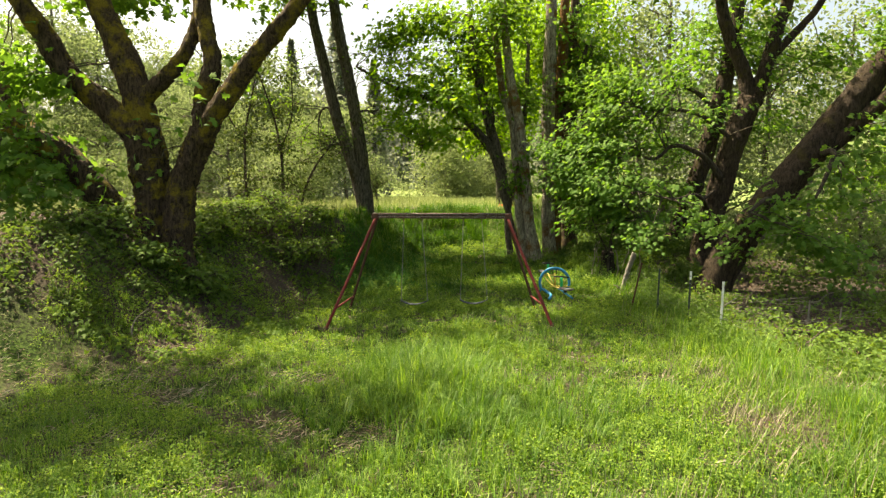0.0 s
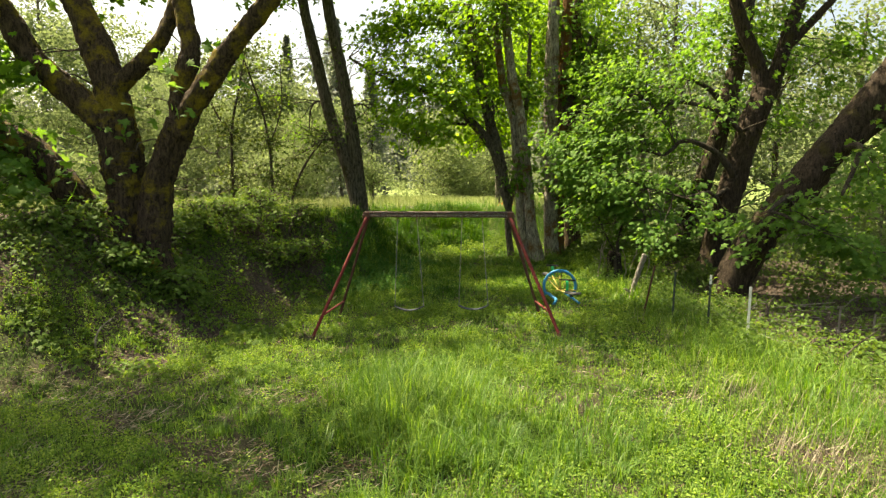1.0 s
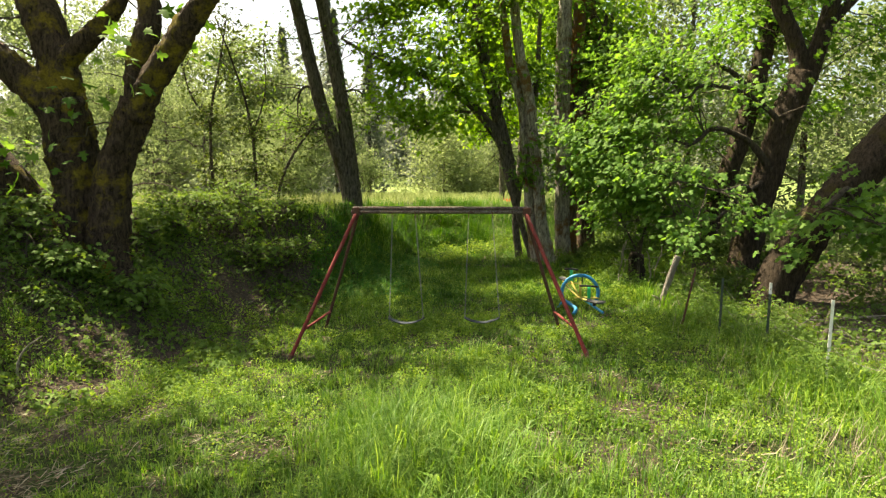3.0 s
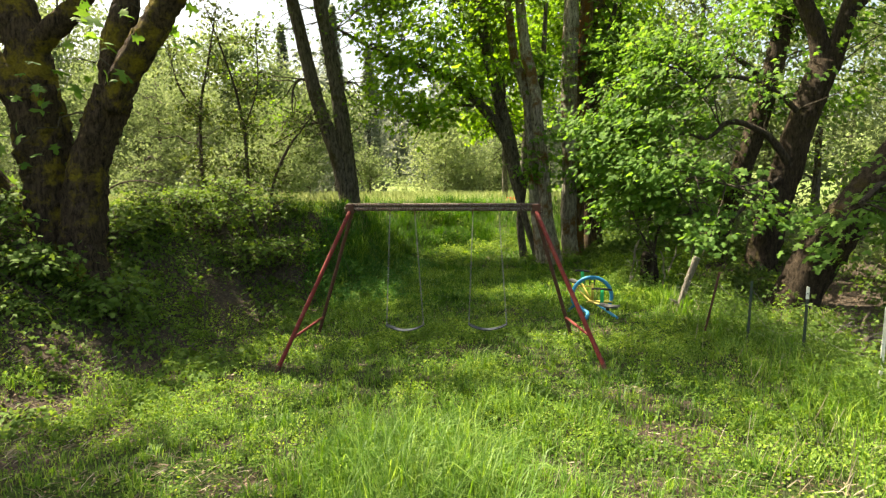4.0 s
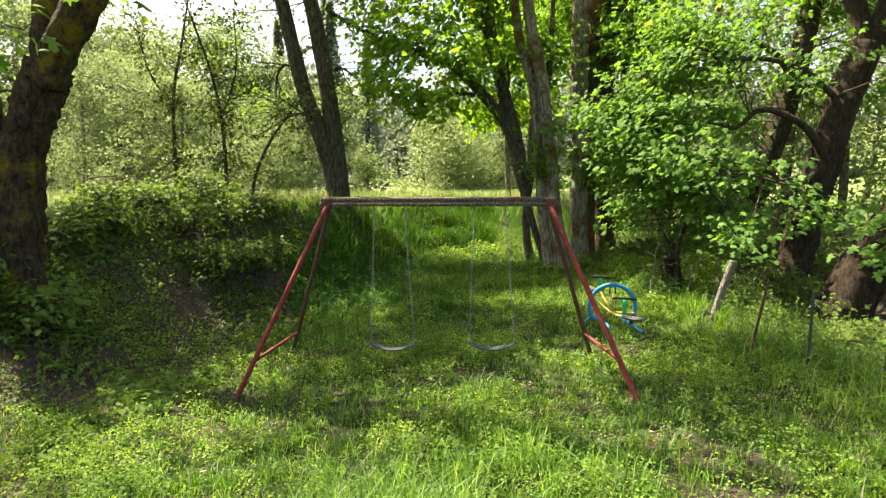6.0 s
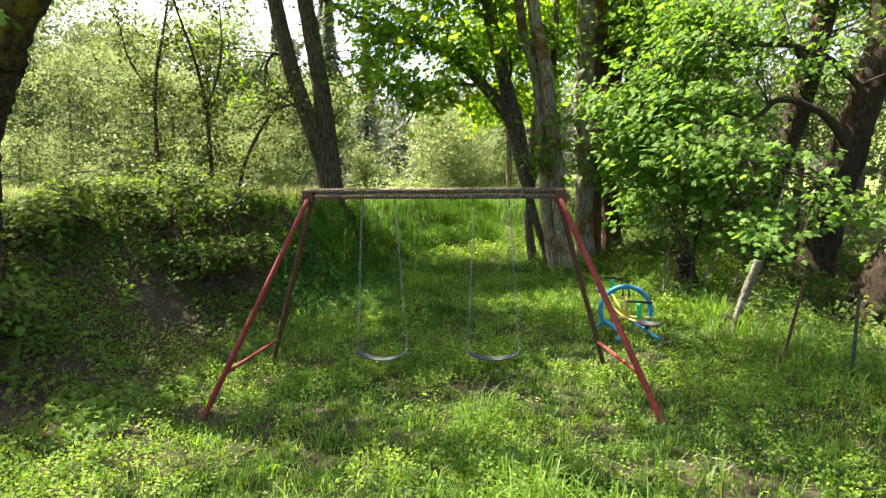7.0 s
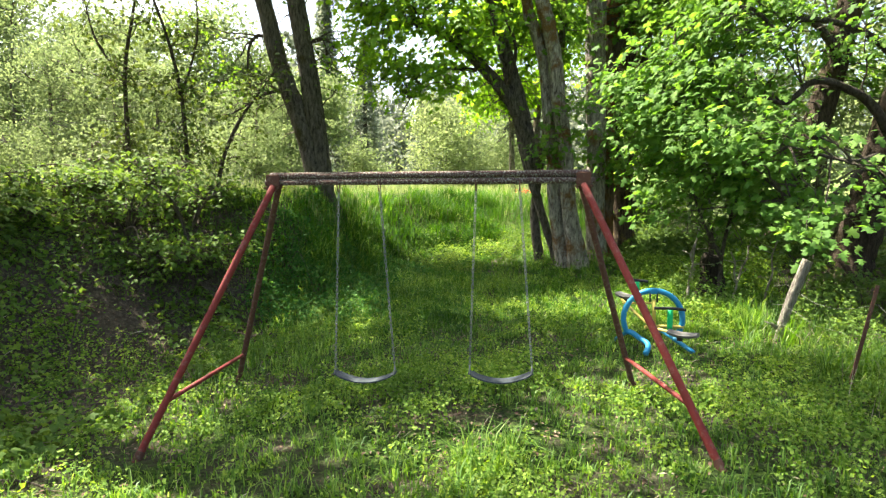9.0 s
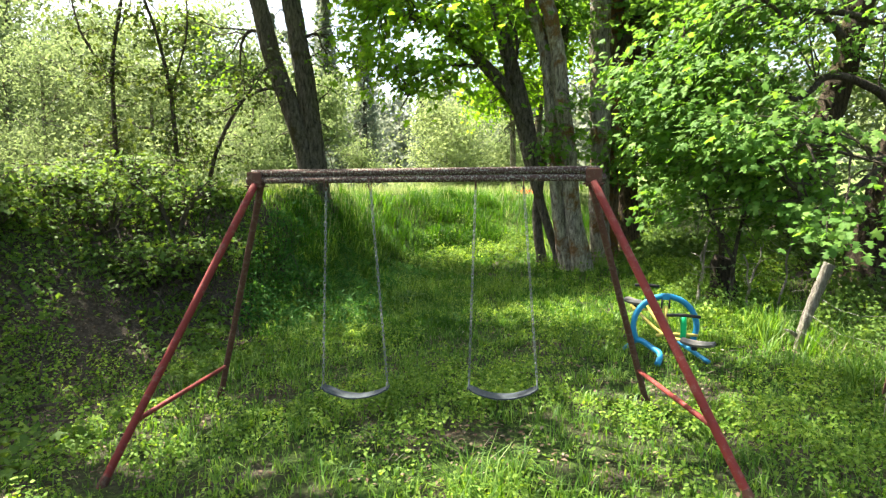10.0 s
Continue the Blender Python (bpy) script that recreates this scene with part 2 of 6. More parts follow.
def tube_arrays(path, radii, sides=8, rough=0.0, seed=0, closed=False):
    """Vertices and quads of a tube along path; rough: relative unevenness of its skin."""
    path = np.asarray(path, float)
    n = len(path)
    radii = np.broadcast_to(np.asarray(radii, float), (n,))
    if closed:
        tang = np.roll(path, -1, 0) - np.roll(path, 1, 0)
    else:
        tang = np.gradient(path, axis=0)
    tang /= np.linalg.norm(tang, axis=1)[:, None] + 1e-9
    ref = np.array((0.0, 0, 1)) if abs(tang[0][2]) < 0.9 else np.array((1.0, 0, 0))
    u = np.cross(tang[0], ref)
    u /= np.linalg.norm(u)
    us = []
    for t in tang:
        u = u - t * (u @ t)
        u /= np.linalg.norm(u) + 1e-9
        us.append(u)
    us = np.array(us)
    vs = np.cross(tang, us)
    a = np.arange(sides) * 2 * np.pi / sides
    r = radii[:, None] * np.ones((n, sides))
    if rough:
        g = np.random.default_rng(seed)
        ph = g.uniform(0, 6.28, 6)
        s = np.cumsum(np.r_[0, np.linalg.norm(np.diff(path, axis=0), axis=1)])[:, None]
        lump = (np.sin(3 * a[None] + ph[0] + s * 1.3) * 0.5 + np.sin(5 * a[None] + ph[1] - s * 2.1) * 0.35
                + np.sin(2 * a[None] + ph[2] + s * 3.4) * 0.4 + g.normal(0, 0.45, (n, sides)))
        r = r * (1 + rough * lump)
    v = path[:, None] + r[..., None] * (np.cos(a)[None, :, None] * us[:, None] + np.sin(a)[None, :, None] * vs[:, None])
    v = v.reshape(-1, 3)
    rings = n if closed else n - 1
    i = np.arange(rings)[:, None] * sides
    j = (np.arange(rings)[:, None] + 1) % n * sides
    k = np.arange(sides)[None]
    k2 = (k + 1) % sides
    f = np.stack([i + k, i + k2, j + k2, j + k], -1).reshape(-1, 4)
    if not closed:
        c = len(v)
        v = np.vstack([v, path[0], path[-1]])
        k = np.arange(sides)
        k2 = (k + 1) % sides
        e = (n - 1) * sides
        f = np.vstack([f, np.stack([np.full(sides, c), k2, k, k], -1)[:, [0, 1, 2, 2]],
                       np.stack([np.full(sides, c + 1), e + k, e + k2, e + k2], -1)])
    return v, f


def as_tris(f):
    """Quads, some of them pinched, as triangles."""
    a, b = f[:, [0, 1, 2]], f[:, [0, 2, 3]]
    t = np.vstack([a, b])
    return t[(t[:, 0] != t[:, 1]) & (t[:, 1] != t[:, 2]) & (t[:, 0] != t[:, 2])]


def tubes(name, list_of, material, parent, sides=8, smooth=True, rough=0.0, label=""):
    """Several tubes joined into one part. list_of: (path, radii, closed)."""
    vs, fs, n = [], [], 0
    for q, (path, radii, closed) in enumerate(list_of):
        v, f = tube_arrays(path, radii, sides, rough, q, closed)
        vs.append(v), fs.append(as_tris(f) + n)
        n += len(v)
    return mesh_object(name, np.vstack(vs), np.vstack(fs), material, parent, smooth, label)


def pipe(name, points, radius, material, parent, sides=12, step=0.05, label=""):
    pts = spline(points, step) if len(points) > 2 else np.array(points, float)
    return tubes(name, [(pts, radius, False)], material, parent, sides, label=label)


def box(bm, size, at, turn=(0, 0, 0), bevel=0.008):
    m = pose(*at, *turn) @ Matrix.Diagonal((*size, 1))
    made = bmesh.ops.create_cube(bm, size=1, matrix=m)["verts"]
    edges = list({e for v in made for e in v.link_edges})
    if bevel:
        bmesh.ops.bevel(bm, geom=edges, offset=bevel, segments=2, affect='EDGES', profile=0.6)


# maple leaf: five lobes round the middle; half an outline, mirrored
_half = [(0.0, 0.36), (0.25, 0.22), (0.42, 0.62), (0.55, 0.2), (0.83, 0.27)]
_rim = [(0.06, 0.0)] + _half + [(1.1, 0.0)] + [(x, -y) for x, y in reversed(_half)]
MAPLE_V = np.array([(0.42, 0, 0.03)] + [(x, y, -0.10 * x * x - 0.35 * y * y) for x, y in _rim])
MAPLE_F = np.array([(0, 1 + i, 1 + (i + 1) % len(_rim)) for i in range(len(_rim))])
# a leaf of three lobes, for trees further off
LOBE_V = np.array([(0, 0, 0), (0.35, 0.5, -0.08), (0.5, 0.22, 0.03), (1, 0, -0.15), (0.5, -0.22, 0.03), (0.35, -0.5, -0.08)])
LOBE_F = np.array([(0, 2, 1), (0, 3, 2), (0, 4, 3), (0, 5, 4)])
# a plain folded leaf
OVAL_V = np.array([(0, 0, 0), (0.5, 0.27, 0.07), (1, 0, -0.12), (0.5, -0.27, 0.07)])
OVAL_F = np.array([(0, 2, 1), (0, 3, 2)])


def scatter(shape, pos, normal, size, g, axis=None):
    """Leaves of one shape: vertices and triangles; axis: where their tips point."""
    tv, tf = shape
    n = len(pos)
    normal = normal / (np.linalg.norm(normal, axis=1)[:, None] + 1e-9)
    h = g.normal(size=(n, 3)) * (1.0 if axis is None else 0.45)
    if axis is not None:
        h = h + axis
    x = h - normal * np.sum(h * normal, 1)[:, None]
    x /= np.linalg.norm(x, axis=1)[:, None] + 1e-9
    y = np.cross(normal, x)
    v = pos[:, None] + size[:, None, None] * (tv[None, :, 0, None] * x[:, None] + tv[None, :, 1, None] * y[:, None] + tv[None, :, 2, None] * normal[:, None])
    f = tf[None] + (np.arange(n) * len(tv))[:, None, None]
    return v.reshape(-1, 3), f.reshape(-1, 3)


# a round little leaf for ground cover
ROUND_V = np.array([(0, 0, 0), (0.5, 0.44, 0.05), (1, 0, -0.1), (0.5, -0.44, 0.05)])
MAPLE, LOBE, OVAL, ROUND = (MAPLE_V, MAPLE_F), (LOBE_V, LOBE_F), (OVAL_V, OVAL_F), (ROUND_V, OVAL_F)


def smooth01(t):
    t = np.clip(t, 0, 1)
    return t * t * (3 - 2 * t)


# ---- the lie of the land ----
# foot of the bank: x, y, and how far it takes to climb from there
TOE = np.array([(-22, -20, 5), (-7.2, 5, 4.5), (-5.2, 7.6, 4.3), (-4.5, 9.5, 4.3), (-4.2, 13, 4.0), (-3.5, 15.5, 3.6), (-2.9, 17.5, 2.1), (-2.6, 20, 1.9),
                (-1.6, 22.3, 3.6), (0.3, 23.6, 5.0), (3, 25, 4.0), (9, 27, 4.0), (40, 30, 5.0)])
BANK = 2.0


def lumps(x, y, s, seed=0.0):
    return (np.sin(x * s + 1.3 * seed + 1.7 * np.sin(y * s * 0.71 + seed)) + np.sin(y * s * 1.13 + 2.1 + 1.4 * np.sin(x * s * 0.83 + seed))) * 0.25


def ground_z(x, y):
    x, y = np.asarray(x, float), np.asarray(y, float)
    best = np.full(x.shape, 1e9)
    wide = np.full(x.shape, 4.0)
    side = np.zeros(x.shape)
    for a, b in zip(TOE[:-1], TOE[1:]):
        d = b[:2] - a[:2]
        t = np.clip(((x - a[0]) * d[0] + (y - a[1]) * d[1]) / (d @ d), 0, 1)
        px, py = x - a[0] - t * d[0], y - a[1] - t * d[1]
        r = np.hypot(px, py)
        near = r < best
        best = np.where(near, r, best)
        wide = np.where(near, a[2] + t * (b[2] - a[2]), wide)
        side = np.where(near, np.where(d[0] * py - d[1] * px > 0, 1.0, -1.0), side)
    up = smooth01(np.where(side > 0, best, 0) / wide)
    z = BANK * up + 0.03 * np.clip(x + 0.5, -4, 4) * (1 - up)
    z = z + 0.06 * lumps(x, y, 0.9) + 0.03 * lumps(x, y, 3.1, 2.0)
    z = z - 0.05 * np.exp(-((x + 2.8) ** 2 + (y - 11.4) ** 2) / 0.4)
    z = z + 0.25 * smooth01((y - 17) / 6) * (1 - up)
    z = z - 0.5 * smooth01((x - 5.2) / 3) * smooth01((14.5 - y) / 6)
    far = np.hypot(x, y)
    z = z + 20 * smooth01((far - 82) / 85) * (0.75 + 0.25 * np.sin(x * 0.03 + 1))
    return z


def build_ground():
    core = np.arange(-14, 14.01, 0.2)
    tail = 14 * 1.17 ** np.arange(1, 35)
    xs = np.r_[-tail[::-1], core, tail]
    cy = np.arange(2, 30.01, 0.2)
    ys = np.r_[2 - 2.0 * (1.2 ** np.arange(1, 35) - 1)[::-1] * 2, cy, 30 + 2.0 * (1.19 ** np.arange(1, 35) - 1)]
    X, Y = np.meshgrid(xs, ys)
    V = np.stack([X, Y, ground_z(X, Y)], -1).reshape(-1, 3)
    ny, nx = X.shape
    i = (np.arange(ny - 1)[:, None] * nx + np.arange(nx - 1)[None]).ravel()
    F = np.stack([i, i + 1, i + nx + 1, i + nx], -1)
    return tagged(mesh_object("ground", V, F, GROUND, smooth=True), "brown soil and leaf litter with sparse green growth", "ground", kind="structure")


build_ground()


# ---- trees ----
def empty(name, at, label, category, group="", kind=""):
    ob = new(name)
    ob.location = at
    return tagged(ob, label, category, group, kind)


def under(ob, parent):
    """Makes a part built in world space a child of its thing."""
    ob.parent = parent
    ob.matrix_parent_inverse = Matrix.Translation(parent.location).inverted()
    return ob


def stem(name, rows, material, tree, sides=14, step=0.12, rough=0.05, flare=0.0, seed=0, label="", slim=1.0):
    """A trunk or limb through rows of x, y, z, radius."""
    p = spline(rows, step)
    r = p[:, 3] * slim
    if flare:
        s = np.linalg.norm(p[:, :3] - p[0, :3], axis=1)
        r *= 1 + flare * np.exp(-s / 0.35)
    g = np.random.default_rng(seed)
    wob = np.cumsum(g.normal(0, 0.012, (len(p), 3)), 0)
    wob -= np.linspace(0, 1, len(p))[:, None] * wob[-1]
    v, f = tube_arrays(p[:, :3] + wob * min(0.35, 3 * r.mean()), r, sides, rough, seed)
    ob = mesh_object(name, v, as_tris(f), material, smooth=True, label=label)
    return under(ob, tree)


def leafage(tree, limbs, blobs, shape, leaf, material, seed, per=11, spread=0.3, flat=0.75, twig=0.022, name="crown", bare=0.0, tilt=0.55):
    """Branches grow from the limbs into the blobs (x, y, z, rx, ry, rz, branches) and carry sprays of leaves."""
    g = np.random.default_rng(seed)
    anchor = np.vstack([spline(l, 0.3)[:, :3] for l in limbs])
    heart = anchor.mean(0)
    pos, branches = [], []
    for bx, by, bz, rx, ry, rz, count in blobs:
        c = np.array((bx, by, bz))
        order = np.argsort(np.linalg.norm(anchor - c, axis=1))[:max(4, len(anchor) // 6)]
        for _ in range(int(count)):
            d = g.normal(size=3)
            d *= g.uniform(0.35, 1.0) ** 0.5 / np.linalg.norm(d)
            end = c + d * (rx, ry, rz)
            start = anchor[order[g.integers(len(order))]]
            mid = start * 0.45 + end * 0.55 + g.normal(0, 0.12, 3) * np.linalg.norm(end - start) + (0, 0, 0.12 * np.linalg.norm(end - start))
            t = np.linspace(0, 1, 9)[:, None]
            path = (1 - t) ** 2 * start + 2 * t * (1 - t) * mid + t * t * end
            path[1:-1] += g.normal(0, 0.03, (7, 3))
            branches.append((path, np.linspace(twig, 0.004, 9), False))
            length = np.linalg.norm(end - start)
            k = max(3, int(min(length, 2.2 * max(rx, ry)) * 5))
            t0 = max(0.25, 1 - 1.1 * max(rx, ry) / (length + 1e-6))
            for s in g.uniform(t0, 1.0, k):
                at = path[int(s * 8)] + g.normal(0, spread * 0.7, 3)
                pos.append(at[None] + g.normal(0, 1, (per, 3)) * (spread, spread, spread * 0.3))
    pos = np.vstack(pos)
    if bare:
        pos = pos[g.random(len(pos)) > bare]
    n = len(pos)
    out = (pos - heart) * (1, 1, 0)
    out /= np.linalg.norm(out, axis=1)[:, None] + 0.3
    normal = g.normal(0, tilt, (n, 3)) + out * 0.5 + (0, 0, flat)
    v, f = scatter(shape, pos, normal, leaf * g.uniform(0.6, 1.25, n), g, out * 0.8 + (0, 0, -0.45))
    tagged(under(tubes("branchwork", branches, TWIG, None, 3), tree), kind="stuff")
    under(mesh_object(name, v, f, material), tree)
    return n


def brushwood(tree, stems, seed, n, low, high, reach):
    """Bare dead twigs that droop from the stems between two heights, each with a side shoot."""
    g = np.random.default_rng(seed)
    anchor = np.vstack([spline(l, 0.15)[:, :3] for l in stems])
    anchor = anchor[(anchor[:, 2] > low) & (anchor[:, 2] < high)]
    dead = []
    for q in range(n):
        p = anchor[g.integers(len(anchor))]
        a = g.uniform(0, 6.28)
        d = np.array((math.cos(a), 0.5 * math.sin(a), g.uniform(-0.2, 0.5))) * g.uniform(0.4, 1.0) * reach
        t = np.linspace(0, 1, 8)[:, None]
        path = p + t * d + t * t * np.array((0, 0, -0.7 * reach * g.uniform(0.3, 1))) + np.cumsum(g.normal(0, 0.02, (8, 3)), 0)
        r = g.uniform(0.008, 0.018)
        dead.append((path, np.linspace(r, 0.003, 8), False))
        side = path[4] + np.linspace(0, 1, 5)[:, None] * (g.normal(0, 0.25, 3) * reach + (0, 0, -0.2)) + np.cumsum(g.normal(0, 0.015, (5, 3)), 0)
        dead.append((side, np.linspace(r * 0.6, 0.002, 5), False))
    tagged(under(tubes("dead_brushwood", dead, BARK_TWIN, None, 4, label="bare grey dead twigs"), tree), kind="stuff")


def big_maple():
    tree = empty("maple_tree", (-7.0, 12.6, 1.45), "massive mossy multi-stemmed maple on the bank", "tree")
    left = [(-7.2, 12.68, 0.9, 0.50), (-7.25, 12.7, 1.6, 0.43), (-7.26, 12.7, 2.6, 0.40), (-7.36, 12.7, 3.37, 0.40), (-7.46, 12.7, 4.2, 0.38)]
    right = [(-6.75, 12.6, 0.9, 0.42), (-6.70, 12.62, 1.5, 0.35), (-6.55, 12.64, 2.62, 0.31), (-6.24, 12.64, 3.4, 0.29), (-5.94, 12.62, 4.05, 0.27)]
    stem("trunk", left, BARK_BIG, tree, 28, 0.07, 0.13, 0.35, 1)
    stem("trunk", right, BARK_BIG, tree, 26, 0.07, 0.13, 0.3, 2)
    limb_a = [(-7.36, 12.7, 3.45, 0.30), (-7.62, 12.6, 4.05, 0.29), (-8.15, 12.48, 4.62, 0.27), (-8.95, 12.34, 5.35, 0.25), (-9.35, 12.16, 6.1, 0.23), (-9.7, 11.98, 6.82, 0.21), (-10.3, 11.8, 8.2, 0.17), (-10.8, 11.5, 10, 0.1)]
    limb_b = [(-7.46, 12.7, 3.9, 0.38), (-7.54, 12.74, 4.8, 0.35), (-7.82, 12.76, 5.6, 0.31), (-8.15, 12.8, 6.3, 0.28), (-8.5, 12.84, 7.0, 0.25), (-8.9, 12.9, 8.2, 0.2), (-9.0, 13, 10.5, 0.12)]
    limb_c = [(-7.5, 12.62, 4.5, 0.18), (-7.25, 12.66, 4.9, 0.18), (-6.72, 12.8, 5.45, 0.165), (-6.36, 12.9, 6.0, 0.155), (-6.2, 13.05, 6.6, 0.14), (-6.1, 13.3, 8.2, 0.1)]
    limb_d = [(-6.02, 12.62, 3.75, 0.22), (-5.98, 12.7, 4.75, 0.205), (-5.80, 12.8, 5.55, 0.2), (-5.95, 12.88, 6.3, 0.19), (-6.06, 13.0, 7.3, 0.17), (-5.9, 13.6, 10, 0.1)]
    limb_e = [(-6.0, 12.6, 3.8, 0.25), (-5.62, 12.5, 4.35, 0.23), (-5.05, 12.4, 4.98, 0.21), (-4.5, 12.3, 5.58, 0.19), (-3.9, 12.2, 6.12, 0.17), (-3.2, 12.05, 6.8, 0.15), (-1.5, 11.5, 8.6, 0.09)]
    limbs = [limb_a, limb_b, limb_c, limb_d, limb_e]
    for q, l in enumerate(limbs):
        stem("limb", l, BARK_BIG, tree, 18, 0.08, 0.12, 0, 10 + q)
    # clumps from y 14 on are out of view, added for shade
    leafage(tree, limbs, [(-9.8, 12.0, 7.5, 1.5, 1.3, 0.6, 3), (-8.6, 13.6, 8.4, 0.5, 0.4, 0.3, 1), (-8.7, 13.4, 7.2, 0.7, 0.5, 0.3, 1),
                          (-9.9, 11.8, 4.7, 1.0, 0.9, 0.9, 6), (-9.0, 14.2, 7.2, 0.9, 0.4, 0.3, 2), (-7.6, 14.4, 7.6, 0.9, 0.4, 0.3, 1), (-5.6, 14.0, 7.5, 1.0, 0.5, 0.3, 1), (-5.0, 12.4, 5.2, 0.2, 0.2, 0.15, 1),
                          (-7.3, 12.0, 3.2, 0.3, 0.2, 0.3, 1), (-6.9, 12.1, 4.2, 0.3, 0.1, 0.25, 1), (-6.2, 12.15, 4.6, 0.3, 0.1, 0.25, 1)],
            MAPLE, 0.21, LEAF_MAPLE, 21, 8, 0.32)
    g = np.random.default_rng(29)
    # unseen leaf clumps overhead, added only to throw dappled shade on the ground
    broken = [(g.uniform(-7.2, -0.6), g.uniform(7.6, 13.4), g.uniform(9.0, 10.0), 0.5, 0.4, 0.2, 1 + q % 2) for q in range(6)]
    shade_over_bank = [(-5.0, 17.0, 9.7, 1.0, 0.6, 0.4, 6), (-6.8, 17.6, 9.8, 1.2, 0.9, 0.6, 3), (-4.7, 17.9, 9.6, 1.5, 0.9, 0.6, 12), (-9.8, 16.4, 9.5, 1.6, 1.3, 0.8, 7), (-7.2, 16.7, 9.6, 1.0, 0.9, 0.4, 7), (-8.2, 18.0, 9.6, 1.1, 0.6, 0.4, 7), (-5.3, 18.9, 9.7, 0.8, 0.5, 0.3, 6), (-2.8, 18.2, 9.4, 1.3, 1.0, 0.5, 4)]
    shade_over_swings = [(-1.6, 14.1, 9.5, 1.2, 0.8, 0.4, 4), (-8.7, 7.6, 9.4, 1.1, 0.6, 0.4, 14), (-3.5, 13.4, 9.4, 0.5, 0.4, 0.2, 1), (-7.6, 8.6, 9.4, 0.8, 0.3, 0.4, 8), (-8.5, 9.1, 9.5, 0.9, 0.5, 0.3, 12), (-5.9, 7.9, 9.5, 0.8, 0.25, 0.25, 7), (-4.6, 14.9, 9.6, 1.2, 0.6, 0.4, 1), (-0.8, 14.0, 9.6, 0.8, 0.6, 0.3, 3), (-0.5, 12.9, 9.6, 0.9, 0.8, 0.3, 3), (0.0, 15.4, 9.5, 1.0, 1.0, 0.3, 6), (-1.2, 16.4, 9.5, 1.0, 0.7, 0.3, 4)]
    leafage(tree, limbs, broken + shade_over_bank + shade_over_swings,
            LOBE, 0.26, LEAF_HIGH, 22, 9, 0.5, name="upper_crown")


def leaning_maple():
    tree = empty("maple_tree", (-8.2, 12.9, 1.8), "dark leaning maple trunk on the bank", "tree")
    main = [(-7.95, 12.95, 1.2, 0.42), (-8.26, 12.9, 1.89, 0.37), (-8.63, 12.78, 2.62, 0.34), (-9.41, 12.65, 3.54, 0.31), (-10.21, 12.53, 3.99, 0.28), (-11.5, 12.4, 4.6, 0.22), (-13, 12.2, 6.0, 0.12)]
    up = [(-10.2, 12.7, 3.85, 0.2), (-10.5, 12.85, 4.2, 0.2), (-10.85, 12.87, 4.69, 0.19), (-11.12, 12.83, 5.6, 0.18), (-11.62, 12.8, 6.39, 0.16), (-12, 12.8, 8, 0.1)]
    stem("trunk", main, BARK_BIG, tree, 16, 0.1, 0.06, 0.2, 31)
    stem("limb", up, BARK_BIG, tree, 14, 0.1, 0.06, 0, 32)
    leafage(tree, [main, up], [(-10.5, 12.2, 3.6, 1.4, 1.0, 0.9, 10), (-9.6, 12.0, 2.6, 1.0, 0.8, 0.5, 6), (-12, 12.5, 6.5, 1.6, 1.5, 1.3, 8), (-11, 11.6, 2.4, 1.2, 1.0, 0.5, 8)],
            MAPLE, 0.2, LEAF_MAPLE, 33, 8, 0.32)


